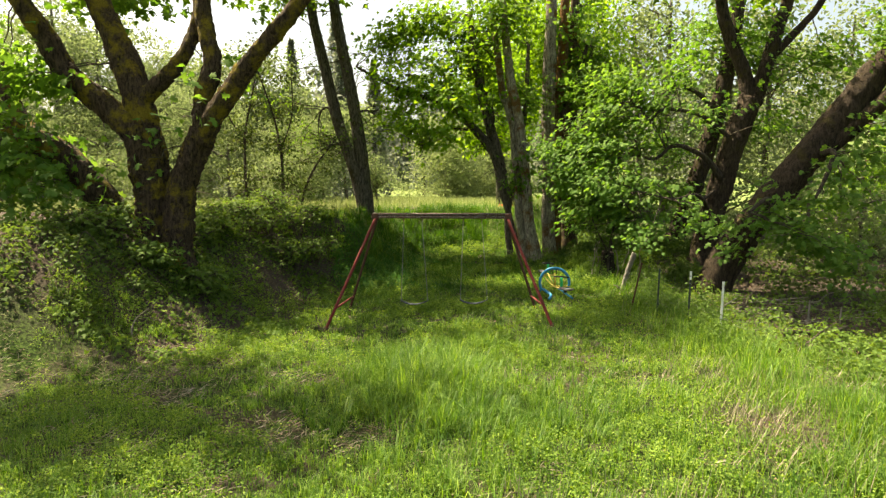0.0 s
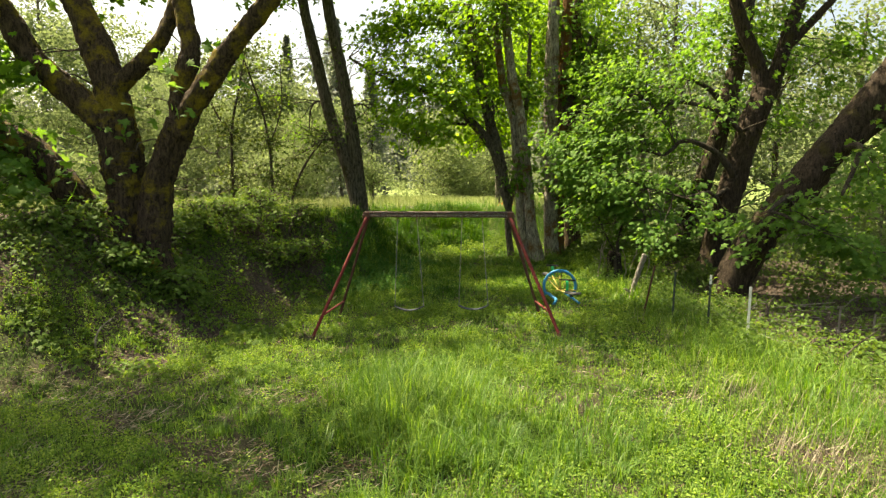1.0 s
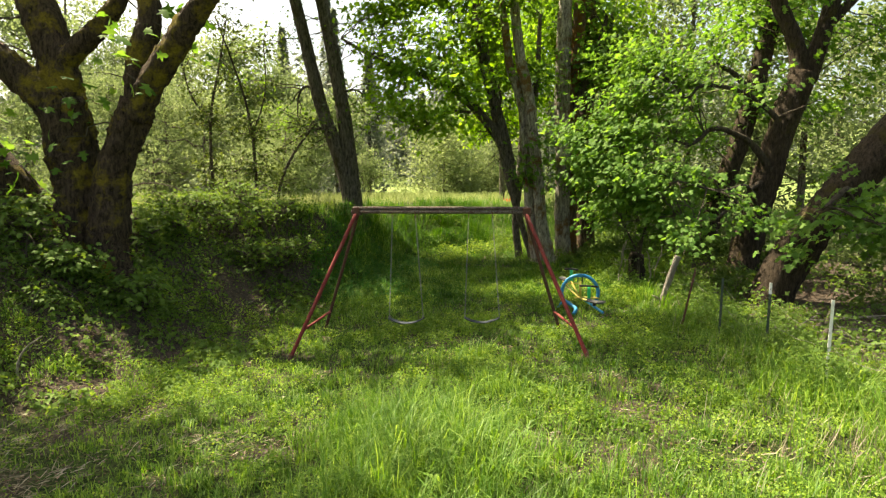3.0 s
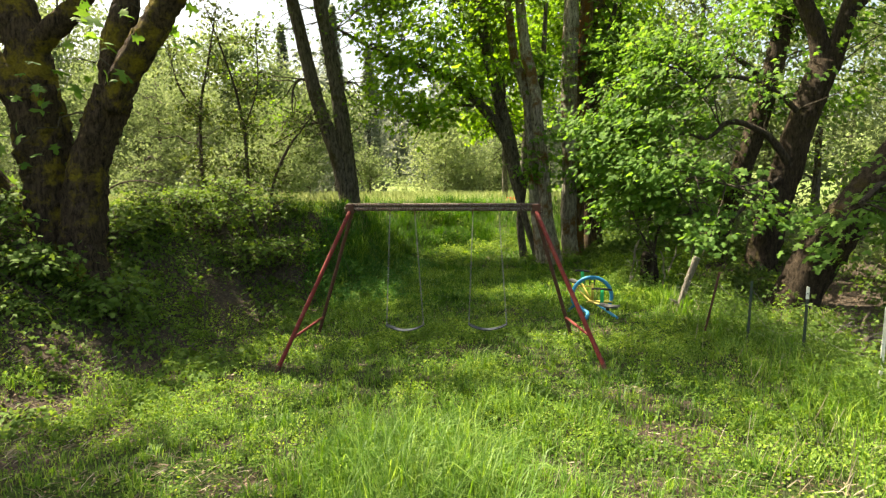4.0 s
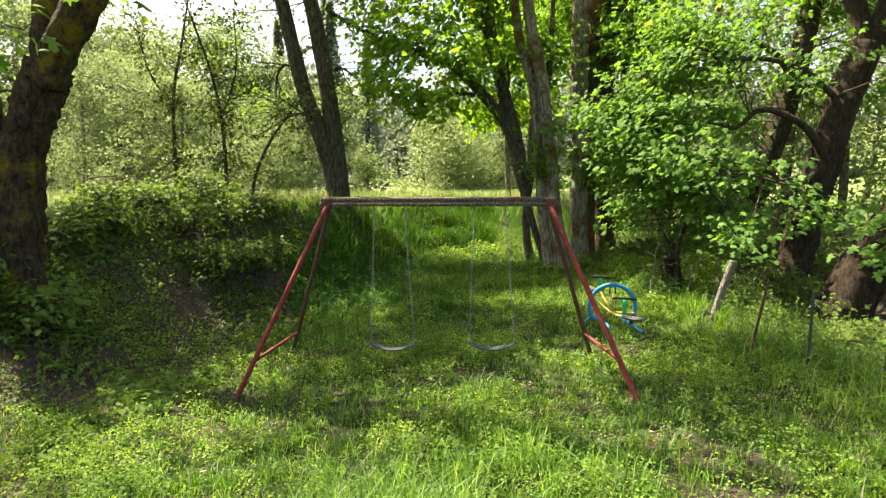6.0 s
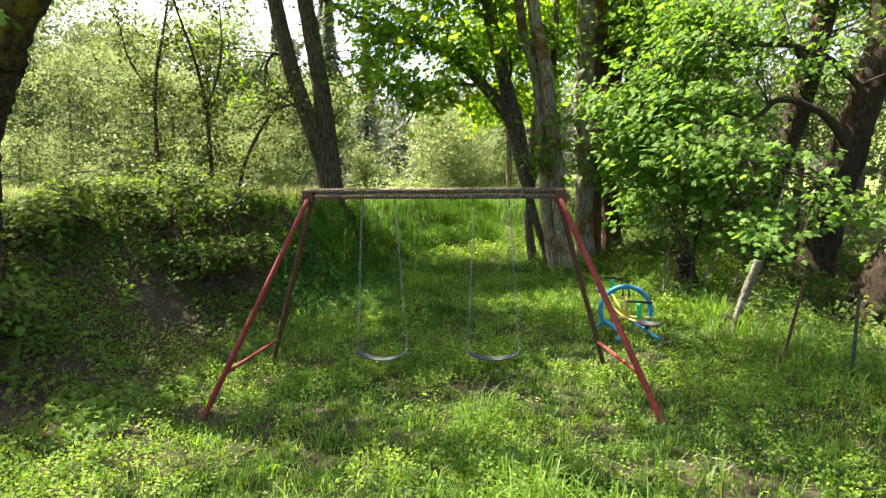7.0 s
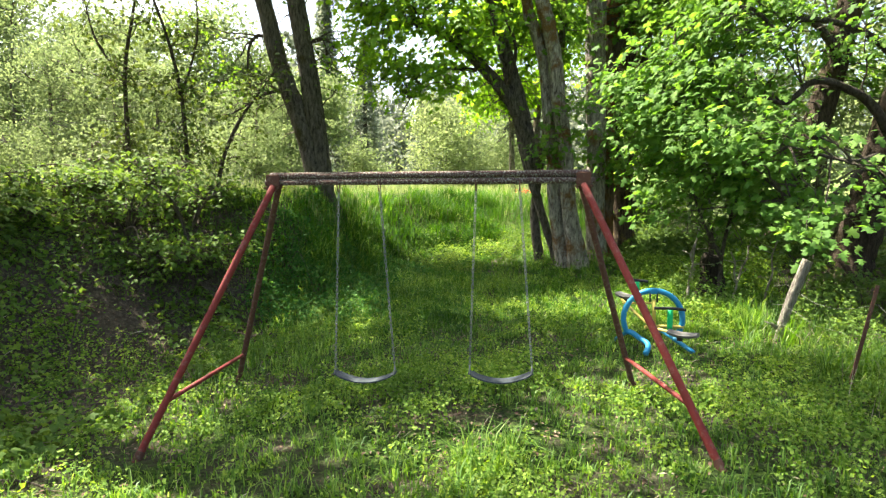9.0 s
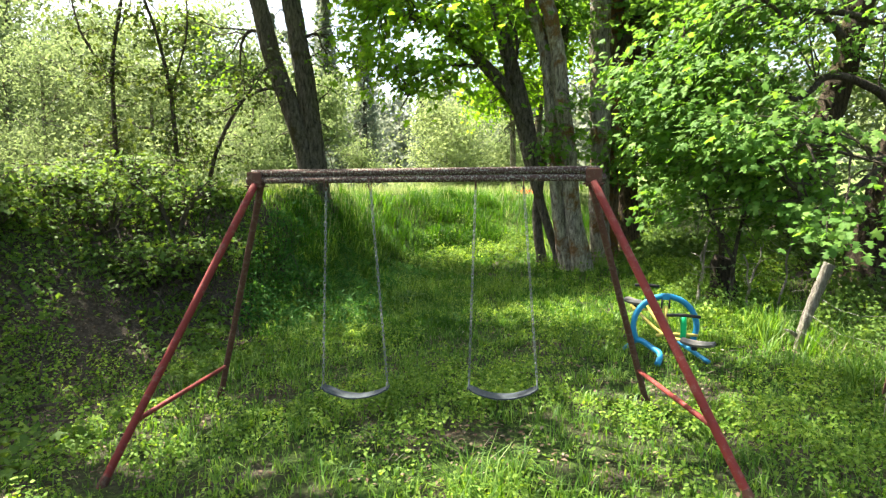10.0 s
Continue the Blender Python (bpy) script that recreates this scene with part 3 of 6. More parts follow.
def twin_tree():
    tree = empty("twin_stem_tree", (-4.3, 20.35, 2.0), "twin-stemmed grey tree on top of the bank", "tree")
    a = [(-4.25, 20.3, 1.2, 0.38), (-4.37, 20.3, 2.06, 0.31), (-4.7, 20.3, 3.48, 0.28), (-5.24, 20.3, 5.05, 0.26), (-5.67, 20.3, 6.98, 0.24), (-6.03, 20.3, 8.51, 0.22), (-6.5, 20.3, 11, 0.15)]
    b = [(-4.15, 20.4, 1.2, 0.38), (-4.29, 20.4, 2.06, 0.32), (-4.48, 20.4, 3.88, 0.29), (-4.75, 20.4, 5.83, 0.27), (-5.09, 20.4, 7.56, 0.25), (-5.4, 20.4, 9.27, 0.23), (-5.7, 20.4, 11.5, 0.15)]
    stem("trunk", a, BARK_TWIN, tree, 16, 0.12, 0.05, 0.1, 41, slim=0.76)
    stem("trunk", b, BARK_TWIN, tree, 16, 0.12, 0.05, 0.1, 42, slim=0.76)
    arms = [[(-5.35, 20.3, 5.5, 0.05), (-5.7, 20.25, 5.62, 0.04), (-5.9, 20.2, 5.35, 0.03), (-5.95, 20.2, 4.8, 0.018), (-5.85, 20.2, 4.3, 0.008)],
            [(-5.0, 20.3, 4.4, 0.045), (-5.5, 20.2, 4.32, 0.035), (-6.1, 20.1, 3.98, 0.022), (-6.6, 20.0, 3.7, 0.01)],
            [(-4.7, 20.4, 5.4, 0.035), (-4.2, 20.3, 5.5, 0.028), (-3.7, 20.2, 5.1, 0.016), (-3.4, 20.1, 4.5, 0.008)]]
    for q, l in enumerate(arms):
        stem("limb", l, BARK_DARK, tree, 7, 0.1, 0.05, 0, 45 + q, "dead drooping branch")
    brushwood(tree, [a, b] + arms, 49, 70, 2.8, 8.5, 1.2)
    leafage(tree, [a, b] + arms, [(-6.6, 20.2, 7.4, 1.0, 0.8, 0.8, 4), (-6.4, 20, 4.4, 0.8, 0.6, 0.7, 8), (-3.7, 20.2, 4.9, 0.6, 0.5, 0.8, 8), (-3.7, 20.3, 7.0, 0.8, 0.5, 0.6, 4), (-6.9, 20.4, 9.2, 1.2, 0.8, 0.7, 4), (-7.6, 20.3, 6.2, 0.8, 0.6, 0.7, 3)],
            LOBE, 0.10, LEAF_HIGH, 43, 7, 0.28, bare=0.15)
    # clumps above the view, added where they shade the slope and the bank
    leafage(tree, [a, b], [(-7.3, 20.4, 10.0, 1.7, 1.8, 0.8, 24), (-5.9, 19.7, 9.8, 1.0, 1.2, 0.4, 10), (-6.6, 24.2, 12.0, 2.0, 1.5, 0.6, 14), (-7.6, 24.0, 11.8, 1.3, 1.2, 0.5, 16), (-5.2, 22.6, 11.6, 1.2, 1.0, 0.5, 7)], LOBE, 0.2, LEAF_HIGH, 44, 8, 0.4, name="upper_crown")


def grey_cluster():
    tree = empty("maple_tree", (1.3, 21.5, 0.4), "cluster of tall grey maple stems with lichen", "tree")
    row_a = [(1.16, 21.8, -0.1, 0.13), (1.09, 21.8, 0.47, 0.10), (0.87, 21.8, 1.18, 0.098), (0.64, 21.8, 1.98, 0.11), (0.5, 21.8, 2.72, 0.19), (0.3, 21.8, 3.71, 0.22), (0.09, 21.8, 4.56, 0.2), (-0.16, 21.8, 5.59, 0.17), (-0.4, 21.8, 6.5, 0.15), (-0.8, 21.8, 9, 0.1)]
    row_b = [(1.33, 21.5, -0.1, 0.25), (1.27, 21.5, 0.47, 0.2), (1.12, 21.5, 1.26, 0.17), (1.02, 21.5, 2.18, 0.16), (0.98, 21.5, 2.95, 0.147), (0.88, 21.5, 4.1, 0.137), (0.77, 21.5, 4.98, 0.136), (0.53, 21.5, 5.8, 0.135), (0.35, 21.5, 6.37, 0.13), (0.0, 21.5, 9, 0.09)]
    row_c = [(1.66, 21.3, -0.1, 0.29), (1.57, 21.3, 0.43, 0.235), (1.44, 21.3, 1.28, 0.195), (1.32, 21.3, 2.17, 0.178), (1.25, 21.3, 3.06, 0.172), (1.09, 21.3, 4.07, 0.168), (0.97, 21.3, 5.18, 0.168), (0.83, 21.3, 5.92, 0.166), (0.72, 21.3, 6.4, 0.16), (0.4, 21.3, 9, 0.12), (0.3, 21.3, 11, 0.08)]
    row_d = [(0.75, 22.2, 0.1, 0.13), (0.6, 22.2, 1.6, 0.11), (0.85, 22.2, 3.5, 0.1), (1.2, 22.2, 5.5, 0.09), (1.3, 22.2, 8, 0.06)]
    rows = [row_a, row_b, row_c, row_d]
    arch = [(0.30, 21.8, 3.5, 0.17), (0.08, 21.75, 4.12, 0.165), (-0.35, 21.6, 4.7, 0.155), (-0.75, 21.5, 5.12, 0.14), (-1.05, 21.4, 5.38, 0.125), (-1.5, 21.3, 5.75, 0.112), (-2.05, 21.1, 5.95, 0.098), (-2.85, 20.9, 6.15, 0.08), (-3.5, 20.7, 6.4, 0.062), (-4.6, 20.3, 7.0, 0.035)]
    arms = [[(-0.8, 21.3, 4.9, 0.05), (-1.5, 21.1, 4.9, 0.04), (-2.1, 20.9, 4.5, 0.03), (-2.5, 20.8, 3.9, 0.012)],
            [(-0.05, 21.5, 4.6, 0.05), (0.1, 21.3, 5.4, 0.04), (-0.2, 21.2, 6.2, 0.03), (-0.3, 21.1, 7, 0.015)]]
    for q, r in enumerate(rows):
        stem("trunk", r, BARK_TWIN if q in (0, 3) else BARK_PALE, tree, 14, 0.1, 0.06, 0.2, 51 + q)
    brushwood(tree, [row_a, arch], 59, 170, 3.4, 7.6, 1.1)
    for q, l in enumerate([arch] + arms):
        stem("limb", l, BARK_TWIN if q == 0 else BARK_DARK, tree, 10, 0.1, 0.07, 0, 58 + q)
    leafage(tree, [arch] + arms, [(-2.8, 20.2, 5.1, 1.1, 0.8, 0.8, 17), (-1.7, 20.4, 4.6, 0.9, 0.7, 0.6, 11), (-2.9, 20.3, 6.2, 0.9, 0.8, 0.5, 11), (-1.7, 20.8, 6.5, 0.9, 0.7, 0.5, 9),
                                  (-1.0, 20.6, 5.8, 1.1, 0.8, 0.6, 12), (-0.2, 23.4, 4.6, 0.8, 0.6, 0.6, 8)],
            MAPLE, 0.16, LEAF_YOUNG, 55, 9, 0.3)
    leafage(tree, rows, [(0.9, 20.9, 2.9, 0.4, 0.3, 0.35, 4), (1.5, 20.9, 3.8, 0.35, 0.3, 0.4, 5), (1.4, 21.8, 6.2, 1.2, 0.6, 0.8, 8)], MAPLE, 0.16, LEAF_MAPLE, 56, 8, 0.25, name="side_sprays")
    leafage(tree, rows + [arch], [(0.4, 20.6, 8.4, 1.5, 0.8, 0.7, 12), (-1.4, 21.4, 7.4, 0.9, 0.5, 0.5, 7), (-2.8, 21.4, 7.2, 0.9, 0.5, 0.45, 6), (-0.4, 22.2, 7.0, 0.8, 0.5, 0.6, 8), (0.2, 22.4, 6.0, 0.6, 0.4, 0.5, 5), (-3.8, 23.2, 9.0, 1.0, 0.5, 0.6, 9), (-2.3, 23.2, 9.2, 1.0, 0.5, 0.6, 9), (-4.5, 23.2, 8.0, 0.7, 0.4, 0.5, 5), (-0.8, 23.0, 8.6, 0.8, 0.5, 0.6, 7), (0.8, 22.0, 9.6, 2.0, 1.6, 1.4, 8)], LOBE, 0.2, LEAF_HIGH, 57, 9, 0.4, name="upper_crown")


def mossy_pair():
    tree = empty("maple_tree", (2.15, 22.45, 0.3), "pale straight maple trunks with rusty moss", "tree")
    a = [(2.2, 22.4, -0.1, 0.34), (2.15, 22.4, 0.38, 0.26), (2.1, 22.4, 1.35, 0.243), (2.08, 22.4, 2.59, 0.24), (2.07, 22.4, 3.94, 0.24), (2.06, 22.4, 5.26, 0.245), (2.07, 22.4, 6.04, 0.25), (2.09, 22.4, 8.0, 0.22), (2.15, 22.4, 12, 0.12)]
    b = [(2.44, 22.8, -0.1, 0.28), (2.41, 22.8, 0.34, 0.21), (2.38, 22.8, 2.6, 0.205), (2.37, 22.8, 3.98, 0.215), (2.4, 22.8, 5.34, 0.222), (2.44, 22.8, 6.14, 0.23), (2.55, 22.8, 8, 0.2), (2.7, 22.8, 12, 0.1)]
    c = [(2.4, 22.7, 5.0, 0.13), (2.69, 22.6, 5.81, 0.12), (2.92, 22.6, 6.32, 0.105), (3.4, 22.6, 8.0, 0.06)]
    stem("trunk", a, BARK_PALE, tree, 16, 0.1, 0.06, 0.3, 61)
    stem("trunk", b, BARK_RUST, tree, 16, 0.1, 0.07, 0.3, 62, "stem coated with rusty brown moss")
    stem("limb", c, BARK_DARK, tree, 8, 0.1, 0.05, 0, 63)
    leafage(tree, [a, b, c], [(2.35, 21.8, 3.0, 0.5, 0.35, 0.6, 7), (3.3, 22.2, 6.1, 1.2, 0.8, 0.9, 16), (2.9, 23.2, 8.6, 1.4, 1.0, 0.8, 8)], MAPLE, 0.17, LEAF_MAPLE, 64, 8, 0.28)
    leafage(tree, [a, b], [(2.7, 22.6, 11.6, 1.8, 1.6, 1.2, 8)], LOBE, 0.2, LEAF_HIGH, 65, 9, 0.4, name="upper_crown")


def hollow_tree():
    tree = empty("maple_tree", (2.95, 23.5, 0.4), "dark mossy maple trunk in deep shade", "tree")
    a = [(3.0, 23.5, -0.1, 0.45), (2.98, 23.5, 0.45, 0.36), (2.89, 23.5, 1.63, 0.32), (2.8, 23.5, 2.94, 0.3), (2.82, 23.5, 4.37, 0.28), (2.93, 23.5, 6.05, 0.26), (3.0, 23.5, 9, 0.18), (3, 23.5, 12, 0.08)]
    b = [(2.8, 23.5, 3.8, 0.12), (3.1, 23.5, 4.7, 0.11), (3.37, 23.5, 5.34, 0.1), (3.54, 23.5, 6.44, 0.09), (3.7, 23.5, 8.5, 0.05)]
    stem("trunk", a, BARK_BIG, tree, 16, 0.12, 0.07, 0.4, 71)
    stem("limb", b, BARK_DARK, tree, 8, 0.1, 0.05, 0, 72)
    leafage(tree, [a, b], [(4.0, 23.2, 4.0, 1.4, 1.0, 1.3, 22), (3.6, 23.2, 7.0, 1.8, 1.2, 1.4, 26), (4.6, 23, 2.4, 1.3, 1.0, 0.9, 16), (2.0, 24.5, 8.5, 2.4, 1.6, 1.8, 22)],
            LOBE, 0.19, LEAF_HIGH, 73, 10, 0.35)


def right_maple():
    tree = empty("maple_tree", (7.0, 20.0, 0.0), "rough-barked maple, bark darkened for shade, with broad leaf sprays beside the fence", "tree")
    a = [(6.75, 20, -0.6, 0.72), (6.88, 20, 0.5, 0.52), (7.15, 20, 1.8, 0.49), (7.4, 20, 2.85, 0.47), (7.62, 20, 3.75, 0.46), (7.92, 20, 4.7, 0.45), (8.2, 20, 5.6, 0.44)]
    limb_a = [(8.15, 20.0, 5.3, 0.32), (7.95, 20.05, 6.4, 0.27), (7.5, 20.1, 7.5, 0.24), (7.2, 20.1, 8.6, 0.22), (7.0, 20.1, 11, 0.1)]
    limb_b = [(8.25, 20, 5.4, 0.32), (8.5, 20, 6.3, 0.28), (8.7, 20, 7.1, 0.25), (8.9, 20, 7.9, 0.23), (9.1, 20, 8.6, 0.21), (9.5, 20, 11.5, 0.1)]
    limb_rr = [(8.6, 20, 6.7, 0.17), (9.25, 19.9, 7.42, 0.15), (9.75, 19.8, 8.0, 0.13), (10.1, 19.7, 8.6, 0.11), (11, 19.6, 10, 0.05)]
    hook = [(7.4, 19.8, 3.0, 0.2), (7.05, 19.6, 3.42, 0.17), (6.71, 19.5, 3.77, 0.15), (6.37, 19.45, 3.95, 0.138), (5.97, 19.4, 4.1, 0.125), (5.63, 19.35, 4.06, 0.11), (5.42, 19.3, 3.85, 0.096), (5.12, 19.2, 3.68, 0.08), (4.68, 19.0, 3.78, 0.06), (4.0, 18.6, 3.7, 0.04), (3.2, 18.0, 3.4, 0.022)]
    low = [(7.1, 19.7, 2.7, 0.13), (6.78, 19.5, 2.5, 0.11), (6.35, 19.4, 2.12, 0.095), (6.0, 19.2, 1.85, 0.08), (5.6, 18.6, 1.75, 0.06), (4.9, 17.6, 1.9, 0.04), (4.2, 16.7, 1.9, 0.02)]
    high = [(7.75, 19.9, 4.2, 0.13), (6.6, 19.5, 5.0, 0.11), (5.4, 19.2, 5.2, 0.09), (4.97, 19.0, 4.85, 0.075), (4.74, 19, 5.1, 0.065), (4.34, 19, 5.4, 0.06), (3.8, 18.9, 5.25, 0.045), (3.0, 18.6, 5.0, 0.025)]
    fore = [(6.9, 19.6, 1.6, 0.12), (6.6, 18.6, 2.2, 0.1), (6.0, 17.6, 2.6, 0.075), (5.2, 16.9, 2.5, 0.05), (4.2, 16.6, 2.7, 0.03)]
    limbs = [limb_a, limb_b, limb_rr, hook, low, high, fore]
    stem("trunk", a, BARK_SHADE, tree, 20, 0.1, 0.09, 0.3, 81, slim=0.76)
    for q, l in enumerate(limbs):
        stem("limb", l, BARK_SHADE if q < 3 else BARK_DARK, tree, 12, 0.1, 0.07, 0, 83 + q, slim=0.8 if q < 3 else 0.55)
    # broad layered sprays over the hollow
    sprays = [
        (2.35, 18.0, 4.2, 0.75, 0.7, 0.28, 6), (3.2, 18.8, 4.9, 0.9, 0.8, 0.3, 7), (2.45, 17.5, 3.45, 0.75, 0.7, 0.22, 6), (3.4, 17.9, 3.9, 0.85, 0.8, 0.28, 7),
        (2.2, 17.5, 2.65, 0.55, 0.55, 0.22, 5), (3.0, 17.0, 2.75, 0.75, 0.7, 0.22, 6), (3.75, 16.9, 2.9, 0.7, 0.6, 0.22, 4), (4.7, 17.8, 3.2, 0.5, 0.5, 0.2, 1)]
    low_sprays = [
        (1.9, 18.4, 3.8, 0.45, 0.5, 0.28, 4), (3.1, 17.6, 2.1, 0.7, 0.6, 0.2, 4), (2.8, 18.2, 1.7, 0.6, 0.5, 0.2, 3), (3.9, 18.0, 1.65, 0.6, 0.5, 0.2, 3), (4.0, 17.4, 2.2, 0.5, 0.5, 0.2, 2), (4.3, 18.6, 4.4, 0.7, 0.7, 0.3, 4),
        (4.1, 15.8, 1.55, 0.3, 0.3, 0.1, 1), (3.95, 15.3, 1.1, 0.12, 0.1, 0.06, 1), (4.95, 16.4, 1.62, 0.4, 0.35, 0.12, 3), (5.6, 16.5, 1.75, 0.4, 0.35, 0.12, 2), (6.2, 17.0, 2.3, 0.35, 0.4, 0.15, 1)]
    leafage(tree, [hook, high, fore, low], sprays + low_sprays, MAPLE, 0.13, LEAF_MAPLE, 91, 15, 0.23, 0.75, tilt=0.4)
    leafage(tree, limbs, [
        (4.4, 19.8, 5.4, 1.0, 0.8, 0.4, 6), (5.2, 19.8, 4.9, 0.6, 0.6, 0.3, 2), (3.1, 20.4, 6.2, 1.0, 0.8, 0.4, 6), (4.4, 20, 6.4, 1.1, 0.9, 0.4, 5), (6.6, 18.6, 5.3, 0.6, 0.6, 0.3, 2),
        (9.2, 18.8, 5.0, 0.8, 0.6, 0.35, 3), (9.9, 19.0, 6.4, 1.0, 0.8, 0.45, 5), (6.0, 20.6, 6.8, 0.8, 0.8, 0.4, 3), (9.0, 19.4, 7.8, 1.0, 0.8, 0.35, 2)],
        MAPLE, 0.145, LEAF_MAPLE, 92, 11, 0.28, 0.75, tilt=0.42, name="side_sprays")
    # the second clump is unseen, added towards the sun to shade the ditch
    leafage(tree, limbs[:3], [(7.6, 20.5, 10, 2.8, 2.0, 1.2, 12), (3.0, 14.8, 9.4, 2.4, 1.4, 0.8, 26)], LOBE, 0.26, LEAF_HIGH, 93, 9, 0.45, name="upper_crown")


def far_right_maple():
    tree = empty("maple_tree", (7.3, 24.5, 0.5), "slanting maple stem, bark darkened for shade, behind the broad one", "tree")
    b = [(6.75, 24.5, -0.3, 0.5), (7.1, 24.5, 0.7, 0.42), (7.5, 24.5, 1.8, 0.4), (7.88, 24.5, 3.0, 0.385), (8.25, 24.5, 4.3, 0.37), (8.58, 24.5, 5.7, 0.355), (8.86, 24.5, 7.0, 0.34), (9.1, 24.5, 8.4, 0.3), (9.4, 24.5, 12, 0.14)]
    arm = [(8.6, 24.5, 5.6, 0.12), (7.8, 24.2, 6.4, 0.09), (6.9, 24, 6.7, 0.06), (6.0, 23.8, 6.4, 0.03)]
    stem("trunk", b, BARK_SHADE, tree, 16, 0.12, 0.07, 0.3, 82, slim=0.88)
    stem("limb", arm, BARK_DARK, tree, 8, 0.1, 0.05, 0, 89)
    leafage(tree, [b, arm], [(6.4, 23.6, 6.6, 1.2, 0.9, 0.6, 8), (9.6, 24, 5.0, 1.3, 0.9, 0.7, 8), (5.6, 23.8, 4.2, 0.9, 0.8, 0.5, 5), (9.9, 24, 7.6, 1.4, 1.0, 0.8, 12), (6.6, 23.6, 2.6, 1.0, 0.7, 0.5, 7), (7.6, 24.8, 9.0, 1.6, 1.2, 0.8, 10)],
            LOBE, 0.19, LEAF_MAPLE, 94, 11, 0.34, 0.75, tilt=0.4)


def leaning_right():
    tree = empty("maple_tree", (6.0, 16.2, -0.1), "thick mossy maple trunk leaning low over the fence", "tree")
    a = [(5.75, 16.25, -0.6, 0.6), (6.1, 16.25, 0.2, 0.47), (6.4, 16.2, 0.95, 0.42), (7.0, 16.1, 1.95, 0.39), (7.55, 16, 2.75, 0.385), (8.2, 16, 3.65, 0.38), (8.95, 16, 4.65, 0.37), (9.5, 16, 5.4, 0.34), (10.4, 16, 6.6, 0.25), (11.4, 16, 8.4, 0.12)]
    b = [(8.2, 15.9, 3.45, 0.22), (8.66, 15.8, 3.9, 0.205), (9.14, 15.7, 4.37, 0.19), (9.74, 15.6, 5.0, 0.175), (10.6, 15.5, 6.0, 0.12), (11.6, 15.4, 7.2, 0.06)]
    c = [(7.1, 15.8, 2.0, 0.1), (7.0, 15.2, 2.4, 0.08), (6.7, 14.7, 2.5, 0.06), (6.2, 14.3, 2.2, 0.03)]
    d = [(8.3, 15.7, 3.6, 0.09), (8.3, 15.1, 3.6, 0.07), (8.0, 14.6, 3.2, 0.05), (7.6, 14.3, 2.5, 0.03)]
    stem("trunk", a, BARK_SHADE, tree, 18, 0.1, 0.08, 0.3, 101)
    stem("limb", b, BARK_SHADE, tree, 12, 0.1, 0.06, 0, 102)
    for q, l in enumerate((c, d)):
        stem("limb", l, BARK_DARK, tree, 8, 0.1, 0.06, 0, 103 + q)
    leafage(tree, [a, b, c, d], [(5.9, 14.8, 1.6, 0.4, 0.35, 0.15, 3), (6.7, 14.5, 2.0, 0.45, 0.4, 0.15, 3), (7.5, 14.6, 1.55, 0.6, 0.45, 0.18, 5), (7.4, 15.0, 2.3, 0.5, 0.4, 0.15, 3), (8.5, 14.7, 2.4, 0.7, 0.45, 0.2, 4),
                              (9.5, 15.0, 3.2, 0.8, 0.6, 0.3, 5), (10.3, 15.2, 4.4, 0.9, 0.7, 0.4, 5), (10.0, 15.0, 6.4, 1.2, 0.9, 0.5, 8), (8.2, 14.0, 1.0, 0.6, 0.45, 0.2, 3), (10.8, 15.4, 6.2, 1.1, 1.0, 0.6, 5)],
            MAPLE, 0.15, LEAF_MAPLE, 104, 12, 0.25, 0.75, tilt=0.38)


LEAF_SAPLING = leaf_mat("sapling_leaf", (0.045, 0.076, 0.018), (0.075, 0.115, 0.026), (0.12, 0.165, 0.04), 0.28, 0.6, 1.2)


def sapling(x, y, rows, seed, leaf=0.11, count=20, material=None):
    tree = empty("sapling", (x, y, float(ground_z(x, y))), "thin bent dark sapling with sparse fresh leaves", "tree", "saplings on the bank")
    for q, r in enumerate(rows):
        stem("trunk" if q == 0 else "limb", r, BARK_DARK, tree, 7, 0.12, 0.04, 0, seed + q)
    blobs = []
    for r in rows:
        for p in r[1:]:
            blobs.append((p[0], p[1], p[2], 0.75, 0.6, 0.45, count if p[2] < 5.0 else count // 3))
    leafage(tree, rows, blobs, LOBE, leaf, material or LEAF_SAPLING, seed + 9, 7, 0.2, bare=0.05, twig=0.014)


